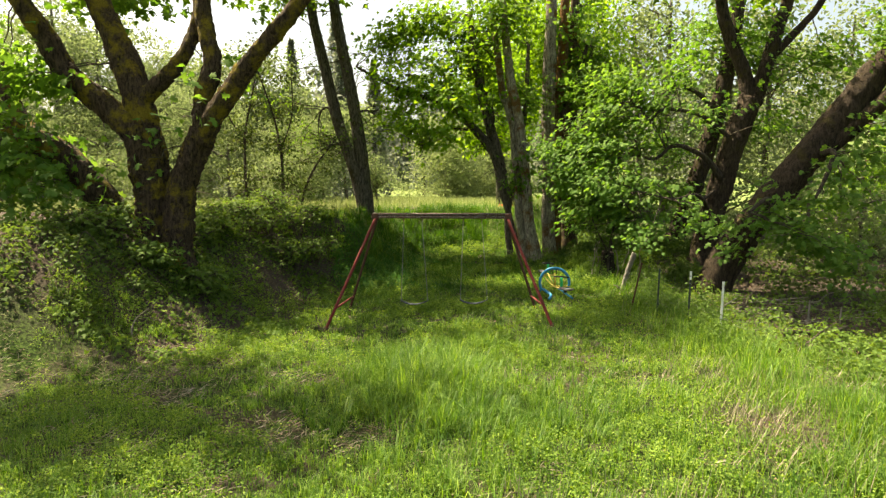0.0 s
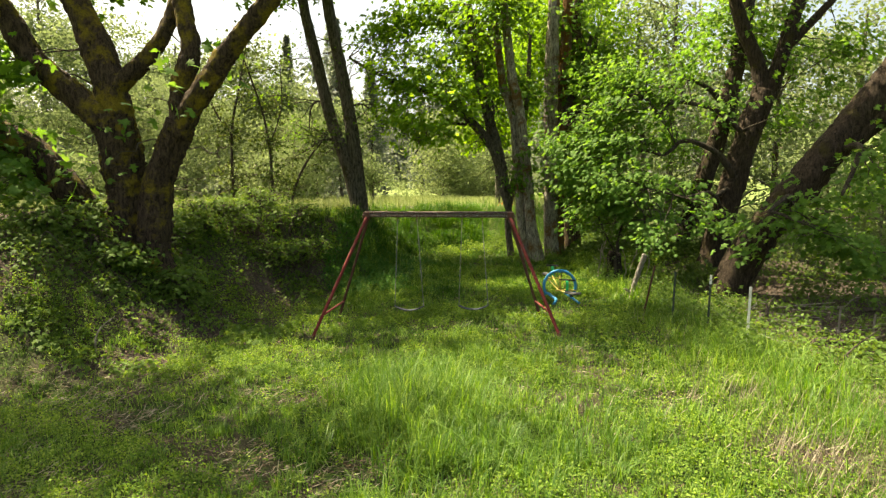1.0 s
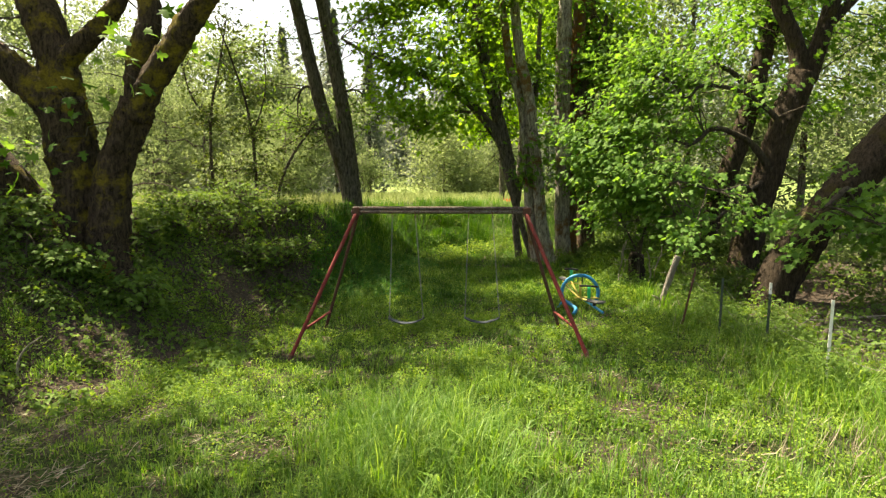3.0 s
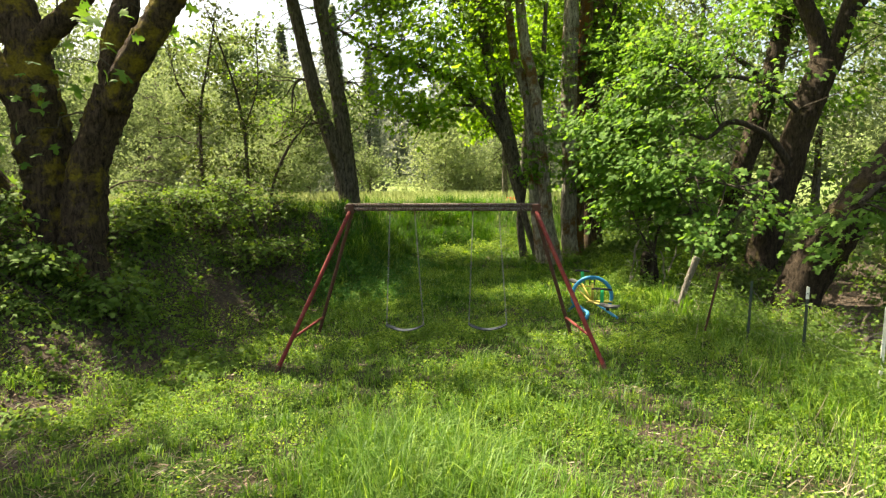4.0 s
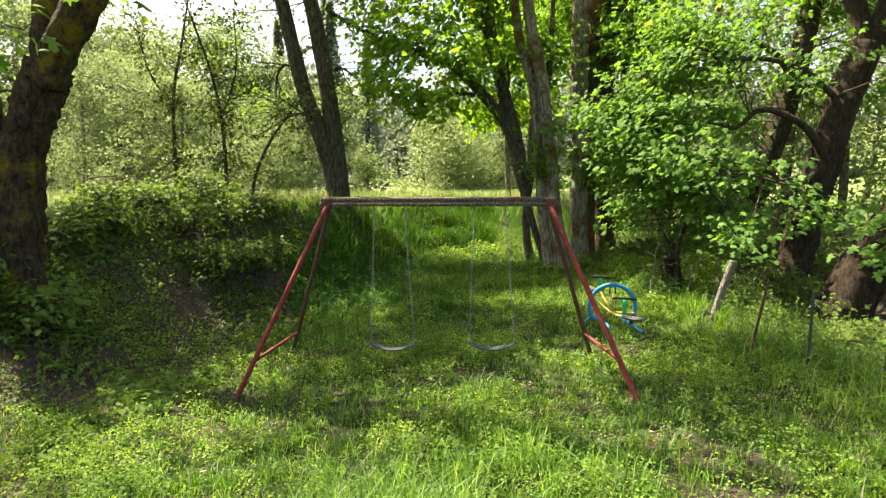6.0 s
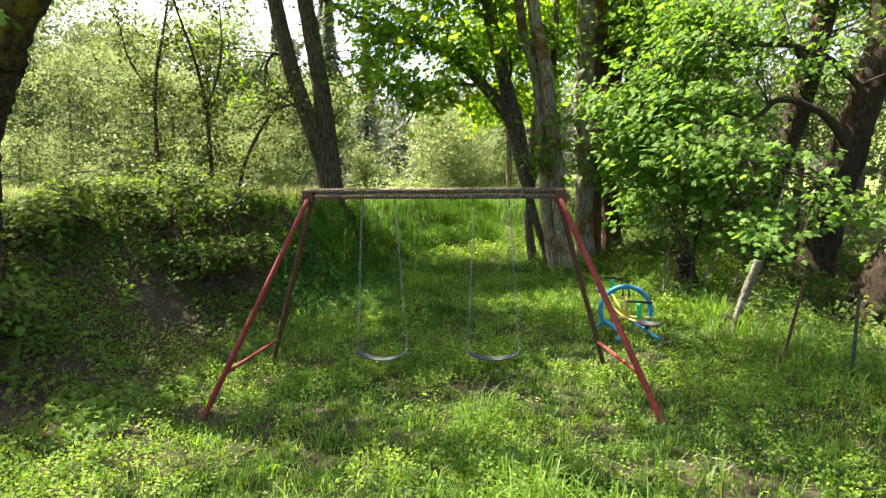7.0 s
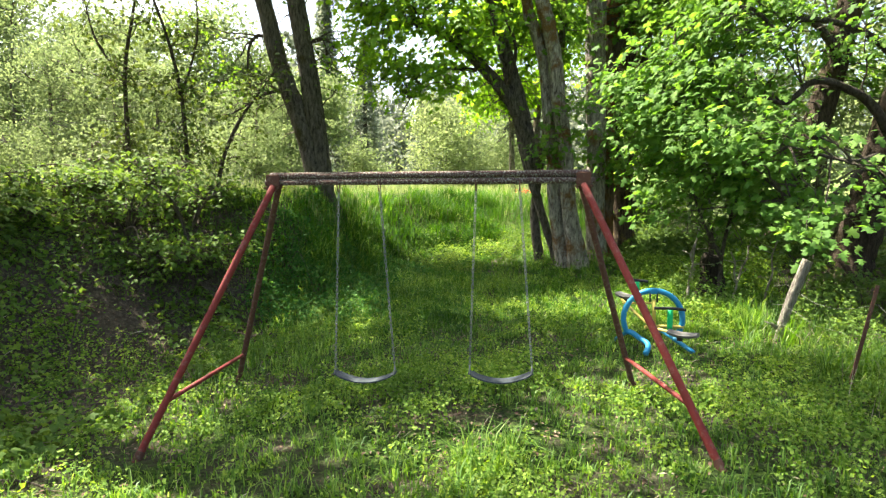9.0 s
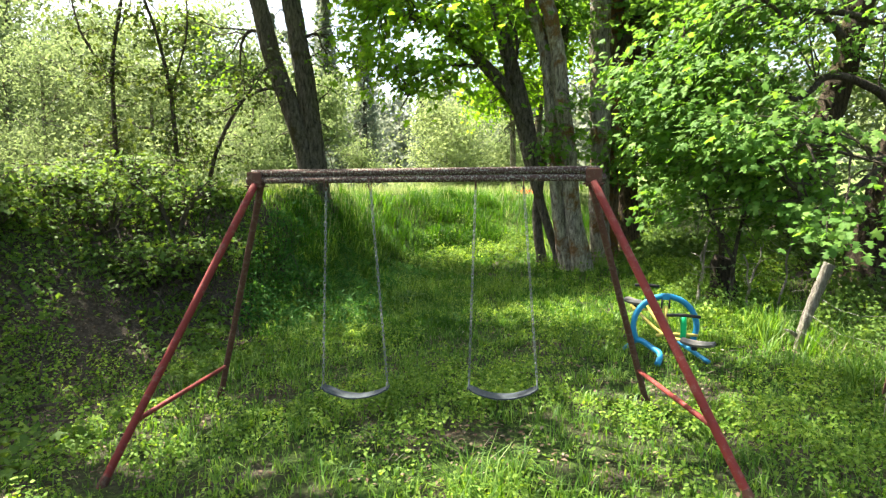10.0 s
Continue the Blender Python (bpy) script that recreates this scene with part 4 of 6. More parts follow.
def background_tree(x, y, height, width, seed, material, leaf, n, label, category="tree", low=0.15, group="", lobed=False, name="background_tree"):
    """A far tree: tapered trunk, limbs, and a crown of many separate clumps with gaps."""
    g = np.random.default_rng(seed)
    z = float(ground_z(x, y))
    tree = empty(name, (x, y, z), label, category, group)
    lean = g.normal(0, 0.05, 2)
    trunk = [(x + lean[0] * h, y + lean[1] * h, z - 0.3 + h, 0.02 + 0.013 * height * (1 - h / height * 0.9)) for h in np.linspace(0, height * 0.9, 5)]
    stem("trunk", trunk, BARK_GREY, tree, 8, 0.4, 0.05, 0.2, seed)
    limbs, pos = [], []
    for q in range(int(9 + height)):
        h = g.uniform(low, 0.98) * height
        a = g.uniform(0, 6.28)
        r = width * (0.35 + 0.65 * math.sin(math.pi * min(1, max(0.12, (h / height - low) / (1 - low))) ** 0.8)) * g.uniform(0.5, 1.05)
        s = np.array((x + lean[0] * h, y + lean[1] * h, z + h * 0.85))
        e = s + (r * math.cos(a), r * math.sin(a), 0.12 * height * g.uniform(0.2, 1))
        path = np.linspace(0, 1, 6)[:, None] * (e - s) + s
        path[1:-1] += g.normal(0, 0.08, (4, 3))
        limbs.append((path, np.linspace(0.05, 0.012, 6), False))
        for w in g.uniform(0.3, 1.0, 5):
            c = s + (e - s) * w + g.normal(0, 0.18 * width, 3)
            m = max(2, int(n / (9 + height) / 30))
            spray = np.repeat(c + g.normal(0, 1, (m, 3)) * (0.2 * width, 0.2 * width, 0.12 * width), 6, axis=0)
            pos.append(spray + g.normal(0, 1, spray.shape) * (0.95 * leaf, 0.95 * leaf, 0.6 * leaf))
    tagged(under(tubes("branchwork", limbs, BARK_GREY, None, 4), tree), kind="stuff")
    pos = np.vstack(pos)
    pos[:, 2] = np.maximum(pos[:, 2], z + 0.15)
    v, f = scatter(LOBE if lobed else OVAL, pos, g.normal(0, 0.8, pos.shape) + (0, 0, 0.5), leaf * g.uniform(0.6, 1.3, len(pos)), g)
    under(mesh_object("crown", v, f, material), tree)


def conifer(x, y, height, width, seed, n):
    g = np.random.default_rng(seed)
    z = float(ground_z(x, y))
    tree = empty("conifer", (x, y, z), "tall narrow fir beyond the meadow, greyed for haze", "tree", "firs beyond the meadow")
    stem("trunk", [(x, y, z - 0.3, 0.02 * height), (x, y, z + height * 0.5, 0.012 * height), (x, y, z + height, 0.02)], BARK_DARK, tree, 7, 0.8, 0.04, 0, seed)
    h = g.uniform(0.08, 1, n) ** 0.8
    tier = (h * 14).astype(int) / 14
    r = width * (1.03 - h) * g.uniform(0.2, 1, n) ** 0.6 * (0.75 + 0.35 * np.sin(tier * 90))
    a = np.round(g.uniform(0, 6.28, n) * 3.5 + tier * 7) / 3.5 + g.normal(0, 0.12, n)
    pos = np.stack([x + r * np.cos(a), y + r * np.sin(a), z + h * height - 0.3 * r], -1)
    v, f = scatter(OVAL, pos, g.normal(0, 0.4, (n, 3)) + (0, 0, 1), g.uniform(0.2, 0.45, n), g)
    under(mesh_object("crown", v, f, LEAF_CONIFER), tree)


big_maple()
leaning_maple()
twin_tree()
grey_cluster()
mossy_pair()
hollow_tree()
right_maple()
far_right_maple()
leaning_right()

sapling(-7.9, 18.7, [[(-7.9, 18.7, 1.6, 0.05), (-7.95, 18.7, 3.0, 0.045), (-7.9, 18.66, 4.6, 0.04), (-7.6, 18.6, 5.8, 0.03), (-7.3, 18.6, 7.2, 0.015)],
                     [(-7.9, 18.66, 4.4, 0.025), (-8.4, 18.5, 5.2, 0.02), (-8.6, 18.4, 6.4, 0.01)]], 201)
sapling(-6.7, 18.8, [[(-6.7, 18.8, 1.6, 0.05), (-6.7, 18.8, 3.0, 0.045), (-6.75, 18.75, 4.2, 0.04), (-7.0, 18.7, 5.4, 0.03), (-7.6, 18.6, 7.2, 0.015)],
                     [(-6.75, 18.75, 4.0, 0.025), (-6.3, 18.7, 5.2, 0.02), (-6.3, 18.7, 6.6, 0.01)]], 221)
sapling(-6.2, 19.2, [[(-6.3, 19.2, 1.8, 0.045), (-6.1, 19.2, 2.8, 0.04), (-5.7, 19.2, 3.6, 0.035), (-5.2, 19.2, 4.2, 0.02), (-4.9, 19.1, 4.5, 0.01)]], 241, count=6)
sapling(3.6, 17.6, [[(3.6, 17.6, 0.1, 0.04), (3.65, 17.55, 1.2, 0.03), (3.9, 17.5, 2.2, 0.02), (4.2, 17.4, 3.0, 0.01)], [(3.62, 17.55, 0.9, 0.025), (3.2, 17.4, 1.7, 0.02), (3.0, 17.3, 2.3, 0.01)]], 281, 0.08, 5, LEAF_PALE)
sapling(3.9, 19.0, [[(3.9, 19.0, 0.1, 0.06), (3.85, 19.0, 1.5, 0.05), (3.6, 19.0, 3.0, 0.03), (3.7, 19.0, 4.2, 0.012)]], 291, 0.09, 5, LEAF_HIGH)

# pale young wood along the meadow's near edge
for q in range(22):
    g = np.random.default_rng(400 + q)
    x, y, h = -31 + q * 1.0 + g.uniform(-0.6, 0.6), 25 + g.uniform(-2, 10) + (4 if q % 3 == 0 else 0), g.uniform(6.0, 9.5)
    h = min(h, 3.0 + 0.42 * max(0.0, -8.5 - x) + 0.08 * (y - 23))
    background_tree(x, y, h, min(g.uniform(1.9, 2.8), 0.42 * h), 400 + q, LEAF_PALE, 0.112, 8600,
                    "slender young tree with pale yellow-green spring leaves", group="young trees by the meadow", name="young_tree")
# bushes at their feet
for q in range(9):
    g = np.random.default_rng(450 + q)
    background_tree(-26 + q * 1.9 + g.uniform(-0.6, 0.6), 24.5 + g.uniform(-1, 5), g.uniform(2.2, 3.6), g.uniform(1.3, 1.9), 450 + q, LEAF_PALE, 0.13, 2600,
                    "rounded pale green bush at the meadow's edge", "bush", 0.05, "bushes by the meadow", name="bush")
# dense wood behind the trees on the other side
for q in range(9):
    g = np.random.default_rng(500 + q)
    background_tree(4.5 + q * 1.9 + g.uniform(-0.7, 0.7), 28.5 + g.uniform(-1.5, 5), g.uniform(9, 13), g.uniform(2.4, 3.4), 500 + q, LEAF_PALE, 0.22, 4400,
                    "leafy green tree in the dense wood", group="trees of the wood", lobed=False, low=0.05, name="wood_tree")
for q in range(8):
    g = np.random.default_rng(530 + q)
    background_tree(9.6 + q * 0.9 + g.uniform(-0.5, 0.5), 19.5 + g.uniform(-0.8, 3.5), g.uniform(2.4, 4.2), g.uniform(1.2, 1.7), 530 + q, LEAF_HIGH if q % 2 else LEAF_PALE, 0.13, 2200,
                    "green understorey bush in the shade of maples", "bush", 0.03, "understorey bushes", name="bush")
for q, (x, y, h) in enumerate([(0.6, 29, 11), (3.2, 27.5, 12), (-0.2, 34, 10)]):
    background_tree(x, y, h, 2.4, 560 + q, LEAF_YOUNG, 0.2, 6500, "leafy green tree behind the grey stems", low=0.4, group="trees of the wood", name="wood_tree")
for q, (x, y, h) in enumerate([(-13.0, 37, 7.6), (-10.6, 39, 7.0), (-16.5, 35, 10.0), (-20.5, 36, 11), (-24.5, 33, 13), (-28.5, 35, 15)]):
    background_tree(x, y, h, 2.9, 570 + q, LEAF_PALE, 0.24, 8000, "tall slender tree with pale spring leaves", low=0.3, group="young trees by the meadow", name="young_tree")
# the round willow on the meadow and its neighbours
background_tree(-5.4, 50, 6.4, 4.4, 601, LEAF_WILLOW, 0.22, 16000, "round silvery-green willow standing in the meadow", low=0.02, name="willow")
background_tree(-0.5, 52, 5.0, 3.6, 602, LEAF_PALE, 0.22, 9000, "broad pale green bush in the meadow", "bush", 0.02, name="bush")
background_tree(-9.8, 44, 4.6, 1.5, 603, LEAF_PALE, 0.16, 3500, "thin young tree in the meadow", low=0.1, name="young_tree")
for q, (x, y, h, w) in enumerate([(-13.5, 58, 13.5, 2.2), (-16.5, 57, 17, 2.4), (-20, 66, 21, 3), (-23.5, 62, 17, 2.6), (-10.8, 72, 12, 2.6), (-6.5, 78, 13, 3), (-2, 80, 12, 3), (4, 76, 13, 3), (-21, 74, 14, 3)]):
    conifer(x, y, h, w, 620 + q, 5200)


def far_wood():
    """Woods on the hillside beyond the meadow: trunks of no account, crowns of many clumps."""
    g = np.random.default_rng(640)
    pos = []
    for k in range(260):
        x, y = g.uniform(-95, 45), g.uniform(90, 142)
        z = float(ground_z(x, y))
        h, w = g.uniform(7, 14), g.uniform(2.0, 3.4)
        m = 130
        t = g.uniform(0.05, 1, m)
        r = w * np.sqrt(np.clip(1.05 - t, 0, 1)) * g.uniform(0.4, 1, m)
        a = g.uniform(0, 6.28, m)
        pos.append(np.stack([x + r * np.cos(a), y + r * np.sin(a), z + t * h], -1))
    pos = np.vstack(pos)
    v, f = scatter(OVAL, pos, g.normal(0, 0.7, pos.shape) + (0, -0.2, 0.4), g.uniform(0.8, 1.7, len(pos)), g)
    return tagged(mesh_object("far_wood", v, f, LEAF_HAZE), "green mixed wood on the far hillside, greyed for haze", "woodland", kind="stuff")


def middle_wood():
    """Soft growth between the young trees and the far hillside."""
    g = np.random.default_rng(645)
    pos = []
    for k in range(95):
        x, y = g.uniform(-58, -13), g.uniform(40, 64)
        z = float(ground_z(x, y))
        h, w = g.uniform(4.5, 9.5), g.uniform(1.6, 3.0)
        m = 300
        t = g.uniform(0.02, 1, m)
        r = w * np.sqrt(np.clip(1.05 - t, 0, 1)) * g.uniform(0.3, 1, m)
        a = g.uniform(0, 6.28, m)
        pos.append(np.stack([x + r * np.cos(a), y + r * np.sin(a), z + t * h], -1))
    pos = np.vstack(pos)
    v, f = scatter(OVAL, pos, g.normal(0, 0.7, pos.shape) + (0, -0.2, 0.4), g.uniform(0.35, 0.75, len(pos)), g)
    return tagged(mesh_object("middle_wood", v, f, LEAF_HAZE), "soft green scrub and willows beyond the meadow, greyed for haze", "woodland", kind="stuff")


# distant foliage with haze mixed into its colours
LEAF_HAZE = leaf_mat("far_foliage_hazed", (0.08, 0.10, 0.075), (0.13, 0.15, 0.11), (0.19, 0.21, 0.155), 0.25)
far_wood()
middle_wood()


# ---- thickets on the bank ----
def thicket(name, spots, leaf, material, seed, label, n, shape=OVAL):
    """Low growth over the ground: spots of x, y, radius, height."""
    g = np.random.default_rng(seed)
    weight = np.array([r * r * h for _, _, r, h in spots])
    pos = []
    for (x, y, r, h), k in zip(spots, (n * weight / weight.sum()).astype(int)):
        a, d = g.uniform(0, 6.28, k), r * np.sqrt(g.random(k))
        px, py = x + d * np.cos(a), y + d * np.sin(a)
        dome = h * np.sqrt(np.clip(1 - (d / r) ** 2, 0.02, 1)) * (0.75 + 0.5 * lumps(px, py, 6.0, seed))
        pz = ground_z(px, py) + dome * g.uniform(0.15, 1.0, k) ** 0.5
        pos.append(np.stack([px, py, pz], -1))
    pos = np.vstack(pos)
    v, f = scatter(shape, pos, g.normal(0, 0.5, pos.shape) + (0.15, -0.25, 0.8), leaf * g.uniform(0.5, 1.3, len(pos)), g)
    return tagged(mesh_object(name, v, f, material), label, "undergrowth", kind="stuff")


def bank_cover(name, leaf, material, seed, n, low, high, off0, off1, label, where):
    """Undergrowth that lies on the bank like a quilt, rising and falling with its plants."""
    g = np.random.default_rng(seed)
    y = g.uniform(8.6, 18.6, n)
    off = g.uniform(off0, off1, n)
    x = np.interp(y, TOE[:9, 1], TOE[:9, 0]) - off
    x, y = x + 0.25 * np.sin(y * 5 + seed), y + g.normal(0, 0.1, n)
    patch = lumps(x, y, 2.2, where) + 0.6 * lumps(x, y, 5.1, where + 3)
    keep = g.random(n) < (0.06 + 0.94 * smooth01((patch + 0.12) / 0.3)) * (0.3 + 0.7 * smooth01((y - 9.6) / 1.6))
    x, y, off, patch = x[keep], y[keep], off[keep], patch[keep]
    tall_here = low + (high - low) * smooth01((off - 0.6) / 2.2)
    spread = OVAL if leaf < 0.07 else LOBE
    z = ground_z(x, y) + tall_here * (0.35 + 0.9 * np.clip(patch + 0.3, 0, 1)) * g.uniform(0.1, 1, len(x)) ** 0.6
    pos = np.stack([x, y, z], -1)
    v, f = scatter(spread, pos, g.normal(0, 0.45, pos.shape) + (0.25, -0.25, 0.8), leaf * g.uniform(0.5, 1.3, len(pos)), g)
    return tagged(mesh_object(name, v, f, material), label, "undergrowth", kind="stuff")


def clump_cover(name, spots, leaf, material, seed, label, shape=LOBE, per=220):
    """Low plants, each a loose dome of leaves that face outward; spots: x, y, radius, height."""
    g = np.random.default_rng(seed)
    P, N = [], []
    for x, y, r, h in spots:
        k = max(10, int(per * r * (0.6 * r + 0.6 * h)))
        a, d = g.uniform(0, 6.28, k), np.sqrt(g.random(k))
        up = np.sqrt(np.clip(1 - 0.92 * d * d, 0, 1)) * g.uniform(0.55, 1.12, k)
        px, py = x + r * d * np.cos(a), y + r * d * np.sin(a)
        P.append(np.stack([px, py, ground_z(px, py) + 0.03 + h * up], -1))
        N.append(np.stack([np.cos(a) * d * 0.9, np.sin(a) * d * 0.9, 0.35 + 0.6 * up], -1))
    P, N = np.vstack(P), np.vstack(N)
    v, f = scatter(shape, P, N + g.normal(0, 0.3, P.shape), leaf * g.uniform(0.55, 1.3, len(P)), g, N * (1, 1, 0) + (0, 0, -0.35))
    return tagged(mesh_object(name, v, f, material), label, "undergrowth", kind="stuff")


def bank_spots(n, seed, off0, off1, y0, y1, r0, r1, h0, h1, where, cut=0.0):
    """Places for plants between two distances up the bank, in drifts."""
    g = np.random.default_rng(seed)
    y = g.uniform(y0, y1, n)
    x = np.interp(y, TOE[:9, 1], TOE[:9, 0]) - g.uniform(off0, off1, n)
    keep = lumps(x, y, 1.9, where) + 0.7 * lumps(x, y, 4.3, where + 2) > cut + g.normal(0, 0.08, n)
    keep &= np.hypot(x + 7.0, y - 12.5) > 0.75
    k = g.uniform(0, 1, n)
    return [(a, b, r0 + (r1 - r0) * c, h0 + (h1 - h0) * c * c) for a, b, c in zip(x[keep], y[keep], k[keep])]


LEAF_SHRUB = leaf_mat("shrub_leaf", (0.066, 0.122, 0.025), (0.09, 0.16, 0.031), (0.125, 0.2, 0.044), 0.42, 0.6, 1.5)
clump_cover("brambles", bank_spots(470, 702, 1.3, 4.6, 8.8, 18.2, 0.18, 0.44, 0.08, 0.26, 1.0, 0.03), 0.086, LEAF_DARK, 702, "dark green bramble thicket covering the shaded bank")
clump_cover("shrubs", bank_spots(90, 704, 2.4, 4.8, 10.5, 18.4, 0.22, 0.46, 0.1, 0.3, 4.0, -0.05), 0.115, LEAF_SHRUB, 704, "fresh green shrubs along the top of the bank", MAPLE, 150)
clump_cover("low_plants", bank_spots(1050, 705, -0.8, 3.4, 8.8, 17.6, 0.08, 0.24, 0.06, 0.2, 6.0, 0.0), 0.09, LEAF_SHRUB, 705, "young green plants scattered over the litter slope", LOBE, 300)
bank_cover("creepers", 0.068, LEAF_DARK, 708, 9500, 0.03, 0.13, -0.3, 3.4, "low dark green creepers over leaf litter", 7.0)
bank_cover("seedlings", 0.08, LEAF_WEED, 709, 8500, 0.03, 0.1, -0.9, 2.6, "small scattered green seedlings on the litter", 2.0)
thicket("brambles", [(6.8, 10.4, 0.9, 0.5), (8.6, 11.2, 1.1, 0.7), (6.0, 8.8, 1.0, 0.5), (7.6, 9.0, 1.3, 0.6), (9.4, 13.2, 1.0, 0.9), (8.4, 12.4, 0.5, 0.6)],
        0.09, LEAF_SHRUB, 706, "tangled green undergrowth beyond the wire fence", 8000)
LEAF_NETTLE = leaf_mat("nettle_leaf", (0.028, 0.095, 0.02), (0.046, 0.135, 0.028), (0.08, 0.18, 0.04), 0.42)
thicket("nettles", [(-3.7, 16.4, 0.6, 0.4), (-3.3, 17.4, 0.7, 0.5), (-3.1, 18.4, 0.7, 0.5), (-3.7, 18.0, 0.7, 0.45), (-2.9, 19.4, 0.7, 0.45), (-3.8, 19.3, 0.8, 0.4), (-2.4, 20.6, 0.7, 0.35), (-4.0, 17.2, 0.6, 0.4), (-3.2, 20.6, 0.7, 0.3)],
        0.062, LEAF_NETTLE, 711, "deep green nettles on the steep grassy bank", 15000)
thicket("ferns", [(3.4, 22.2, 0.9, 0.7), (4.4, 22.6, 1.0, 0.8), (5.5, 23.0, 1.1, 0.9), (6.6, 22.2, 1.1, 0.9), (4.0, 24.4, 1.1, 0.9), (6.0, 24.8, 1.2, 1.0), (7.4, 20.6, 1.0, 0.8), (6.2, 18.0, 0.8, 0.6)],
        0.11, LEAF_DARK, 713, "dark green undergrowth in the shaded end of the hollow", 11000, LOBE)
thicket("tall_weeds", [(-1.6, 22.6, 0.7, 0.5), (-0.6, 23.6, 0.7, 0.5), (0.3, 24.6, 0.8, 0.5), (2.9, 19.4, 0.6, 0.4), (3.4, 20.6, 0.8, 0.6), (4.2, 18.6, 0.7, 0.6), (4.6, 20.2, 0.9, 0.7), (3.0, 16.2, 0.5, 0.4), (5.4, 21.6, 1.0, 0.7)],
        0.075, LEAF_WEED, 712, "tall pale weeds at the end of the hollow", 11000)
g = np.random.default_rng(714)
clump_cover("slope_weeds", [(x, y, r, 1.1 * r) for x, y, r in zip(g.uniform(-2.4, 3.2, 150), g.uniform(20.5, 25.5, 150), g.uniform(0.12, 0.38, 150))], 0.07, LEAF_SHRUB, 714, "leafy weeds on the grassy slope at the end of the hollow", OVAL, 420)
clump_cover("bank_nettles", [(x, y, r, 1.2 * r) for x, y, r in zip(g.uniform(-4.2, -2.2, 90), g.uniform(16.2, 21.0, 90), g.uniform(0.12, 0.34, 90))], 0.065, LEAF_NETTLE, 715, "clumps of deep green nettles among long grass", OVAL, 480)
clump_cover("brambles", [(x, y, r, 0.8 * r) for x, y, r in zip(g.uniform(-10.8, -7.0, 90), g.uniform(7.6, 11.2, 90), g.uniform(0.18, 0.46, 90))], 0.088, LEAF_DARK, 718, "dark green brambles at the near end of the bank")
clump_cover("ditch_plants", [(x, y, r, 1.3 * r) for x, y, r in zip(g.uniform(4.9, 9.6, 290), g.uniform(8.8, 15.0, 290), g.uniform(0.1, 0.34, 290))], 0.075, LEAF_SHRUB, 716, "green weeds and vines among branches in the ditch", LOBE, 240)
clump_cover("wood_floor_plants", [(x, y, r, 1.3 * r) for x, y, r in zip(g.uniform(5.0, 13.5, 170), g.uniform(14.6, 25.0, 170), g.uniform(0.18, 0.5, 170))], 0.1, LEAF_DARK, 717, "dark leafy undergrowth on the wood's floor", LOBE, 200)
thicket("fence_growth", [(4.4, 11.4, 0.5, 0.6), (4.5, 12.4, 0.5, 0.6), (4.3, 13.4, 0.5, 0.7), (4.2, 14.4, 0.5, 0.8), (4.6, 10.4, 0.5, 0.5), (4.3, 15.4, 0.5, 1.0), (3.3, 16.6, 0.5, 0.6), (3.2, 18.0, 0.5, 0.8), (4.0, 12.9, 0.45, 0.9), (4.6, 11.9, 0.5, 0.7), (4.2, 9.9, 0.45, 0.95), (4.6, 9.2, 0.5, 0.6), (4.0, 10.8, 0.4, 0.5)],
        0.06, LEAF_SHRUB, 707, "green weeds and vines along the wire fence", 7000)


def bank_shrub(x, y, w, h, seed):
    z = float(ground_z(x, y))
    bush = empty("maple_shrub", (x, y, z), "bright green young maple shrub on the bank", "shrub", "shrubs on the bank")
    g = np.random.default_rng(seed)
    rows = []
    for q in range(5):
        a = g.uniform(0, 6.28)
        rows.append([(x, y, z - 0.1, 0.025), (x + 0.3 * w * math.cos(a), y + 0.3 * w * math.sin(a), z + 0.5 * h, 0.018), (x + 0.7 * w * math.cos(a), y + 0.7 * w * math.sin(a), z + 0.85 * h, 0.008)])
        stem("stem", rows[-1], TWIG, bush, 6, 0.1, 0.03, 0, seed + q)
    leafage(bush, rows, [(x, y, z + 0.62 * h, w, w, 0.38 * h, 26)], MAPLE if y < 14.5 else LOBE, 0.094, LEAF_SHRUB, seed + 7, 5, 0.16, 0.9, twig=0.01, tilt=0.45, name="foliage")


for q, (x, y, k) in enumerate([(-4.7, 16.2, 1.3), (-5.4, 16.6, 1.5), (-6.1, 17.0, 1.3), (-5.0, 15.4, 1.1), (-5.9, 15.7, 1.2), (-6.7, 16.2, 1.2), (-7.3, 15.3, 1.1), (-7.5, 11.55, 1.15), (-6.6, 11.6, 1.0), (-5.9, 12.0, 0.95)]):
    bank_shrub(x, y, 0.66 * k, (0.64 if q < 5 else 0.42) * k, 1500 + 30 * q)
for q in range(20):
    g = np.random.default_rng(7200 + q)
    y = 11.0 + 6.8 * (q + g.uniform(-0.4, 0.4)) / 19
    x = np.interp(y, TOE[:9, 1], TOE[:9, 0]) - g.uniform(1.5, 4.0)
    if math.hypot(x + 7.0, y - 12.6) > 0.9:
        k = g.uniform(0.55, 1.35)
        bank_shrub(x, y, 0.62 * k, 0.38 * k, 720 + 10 * q)


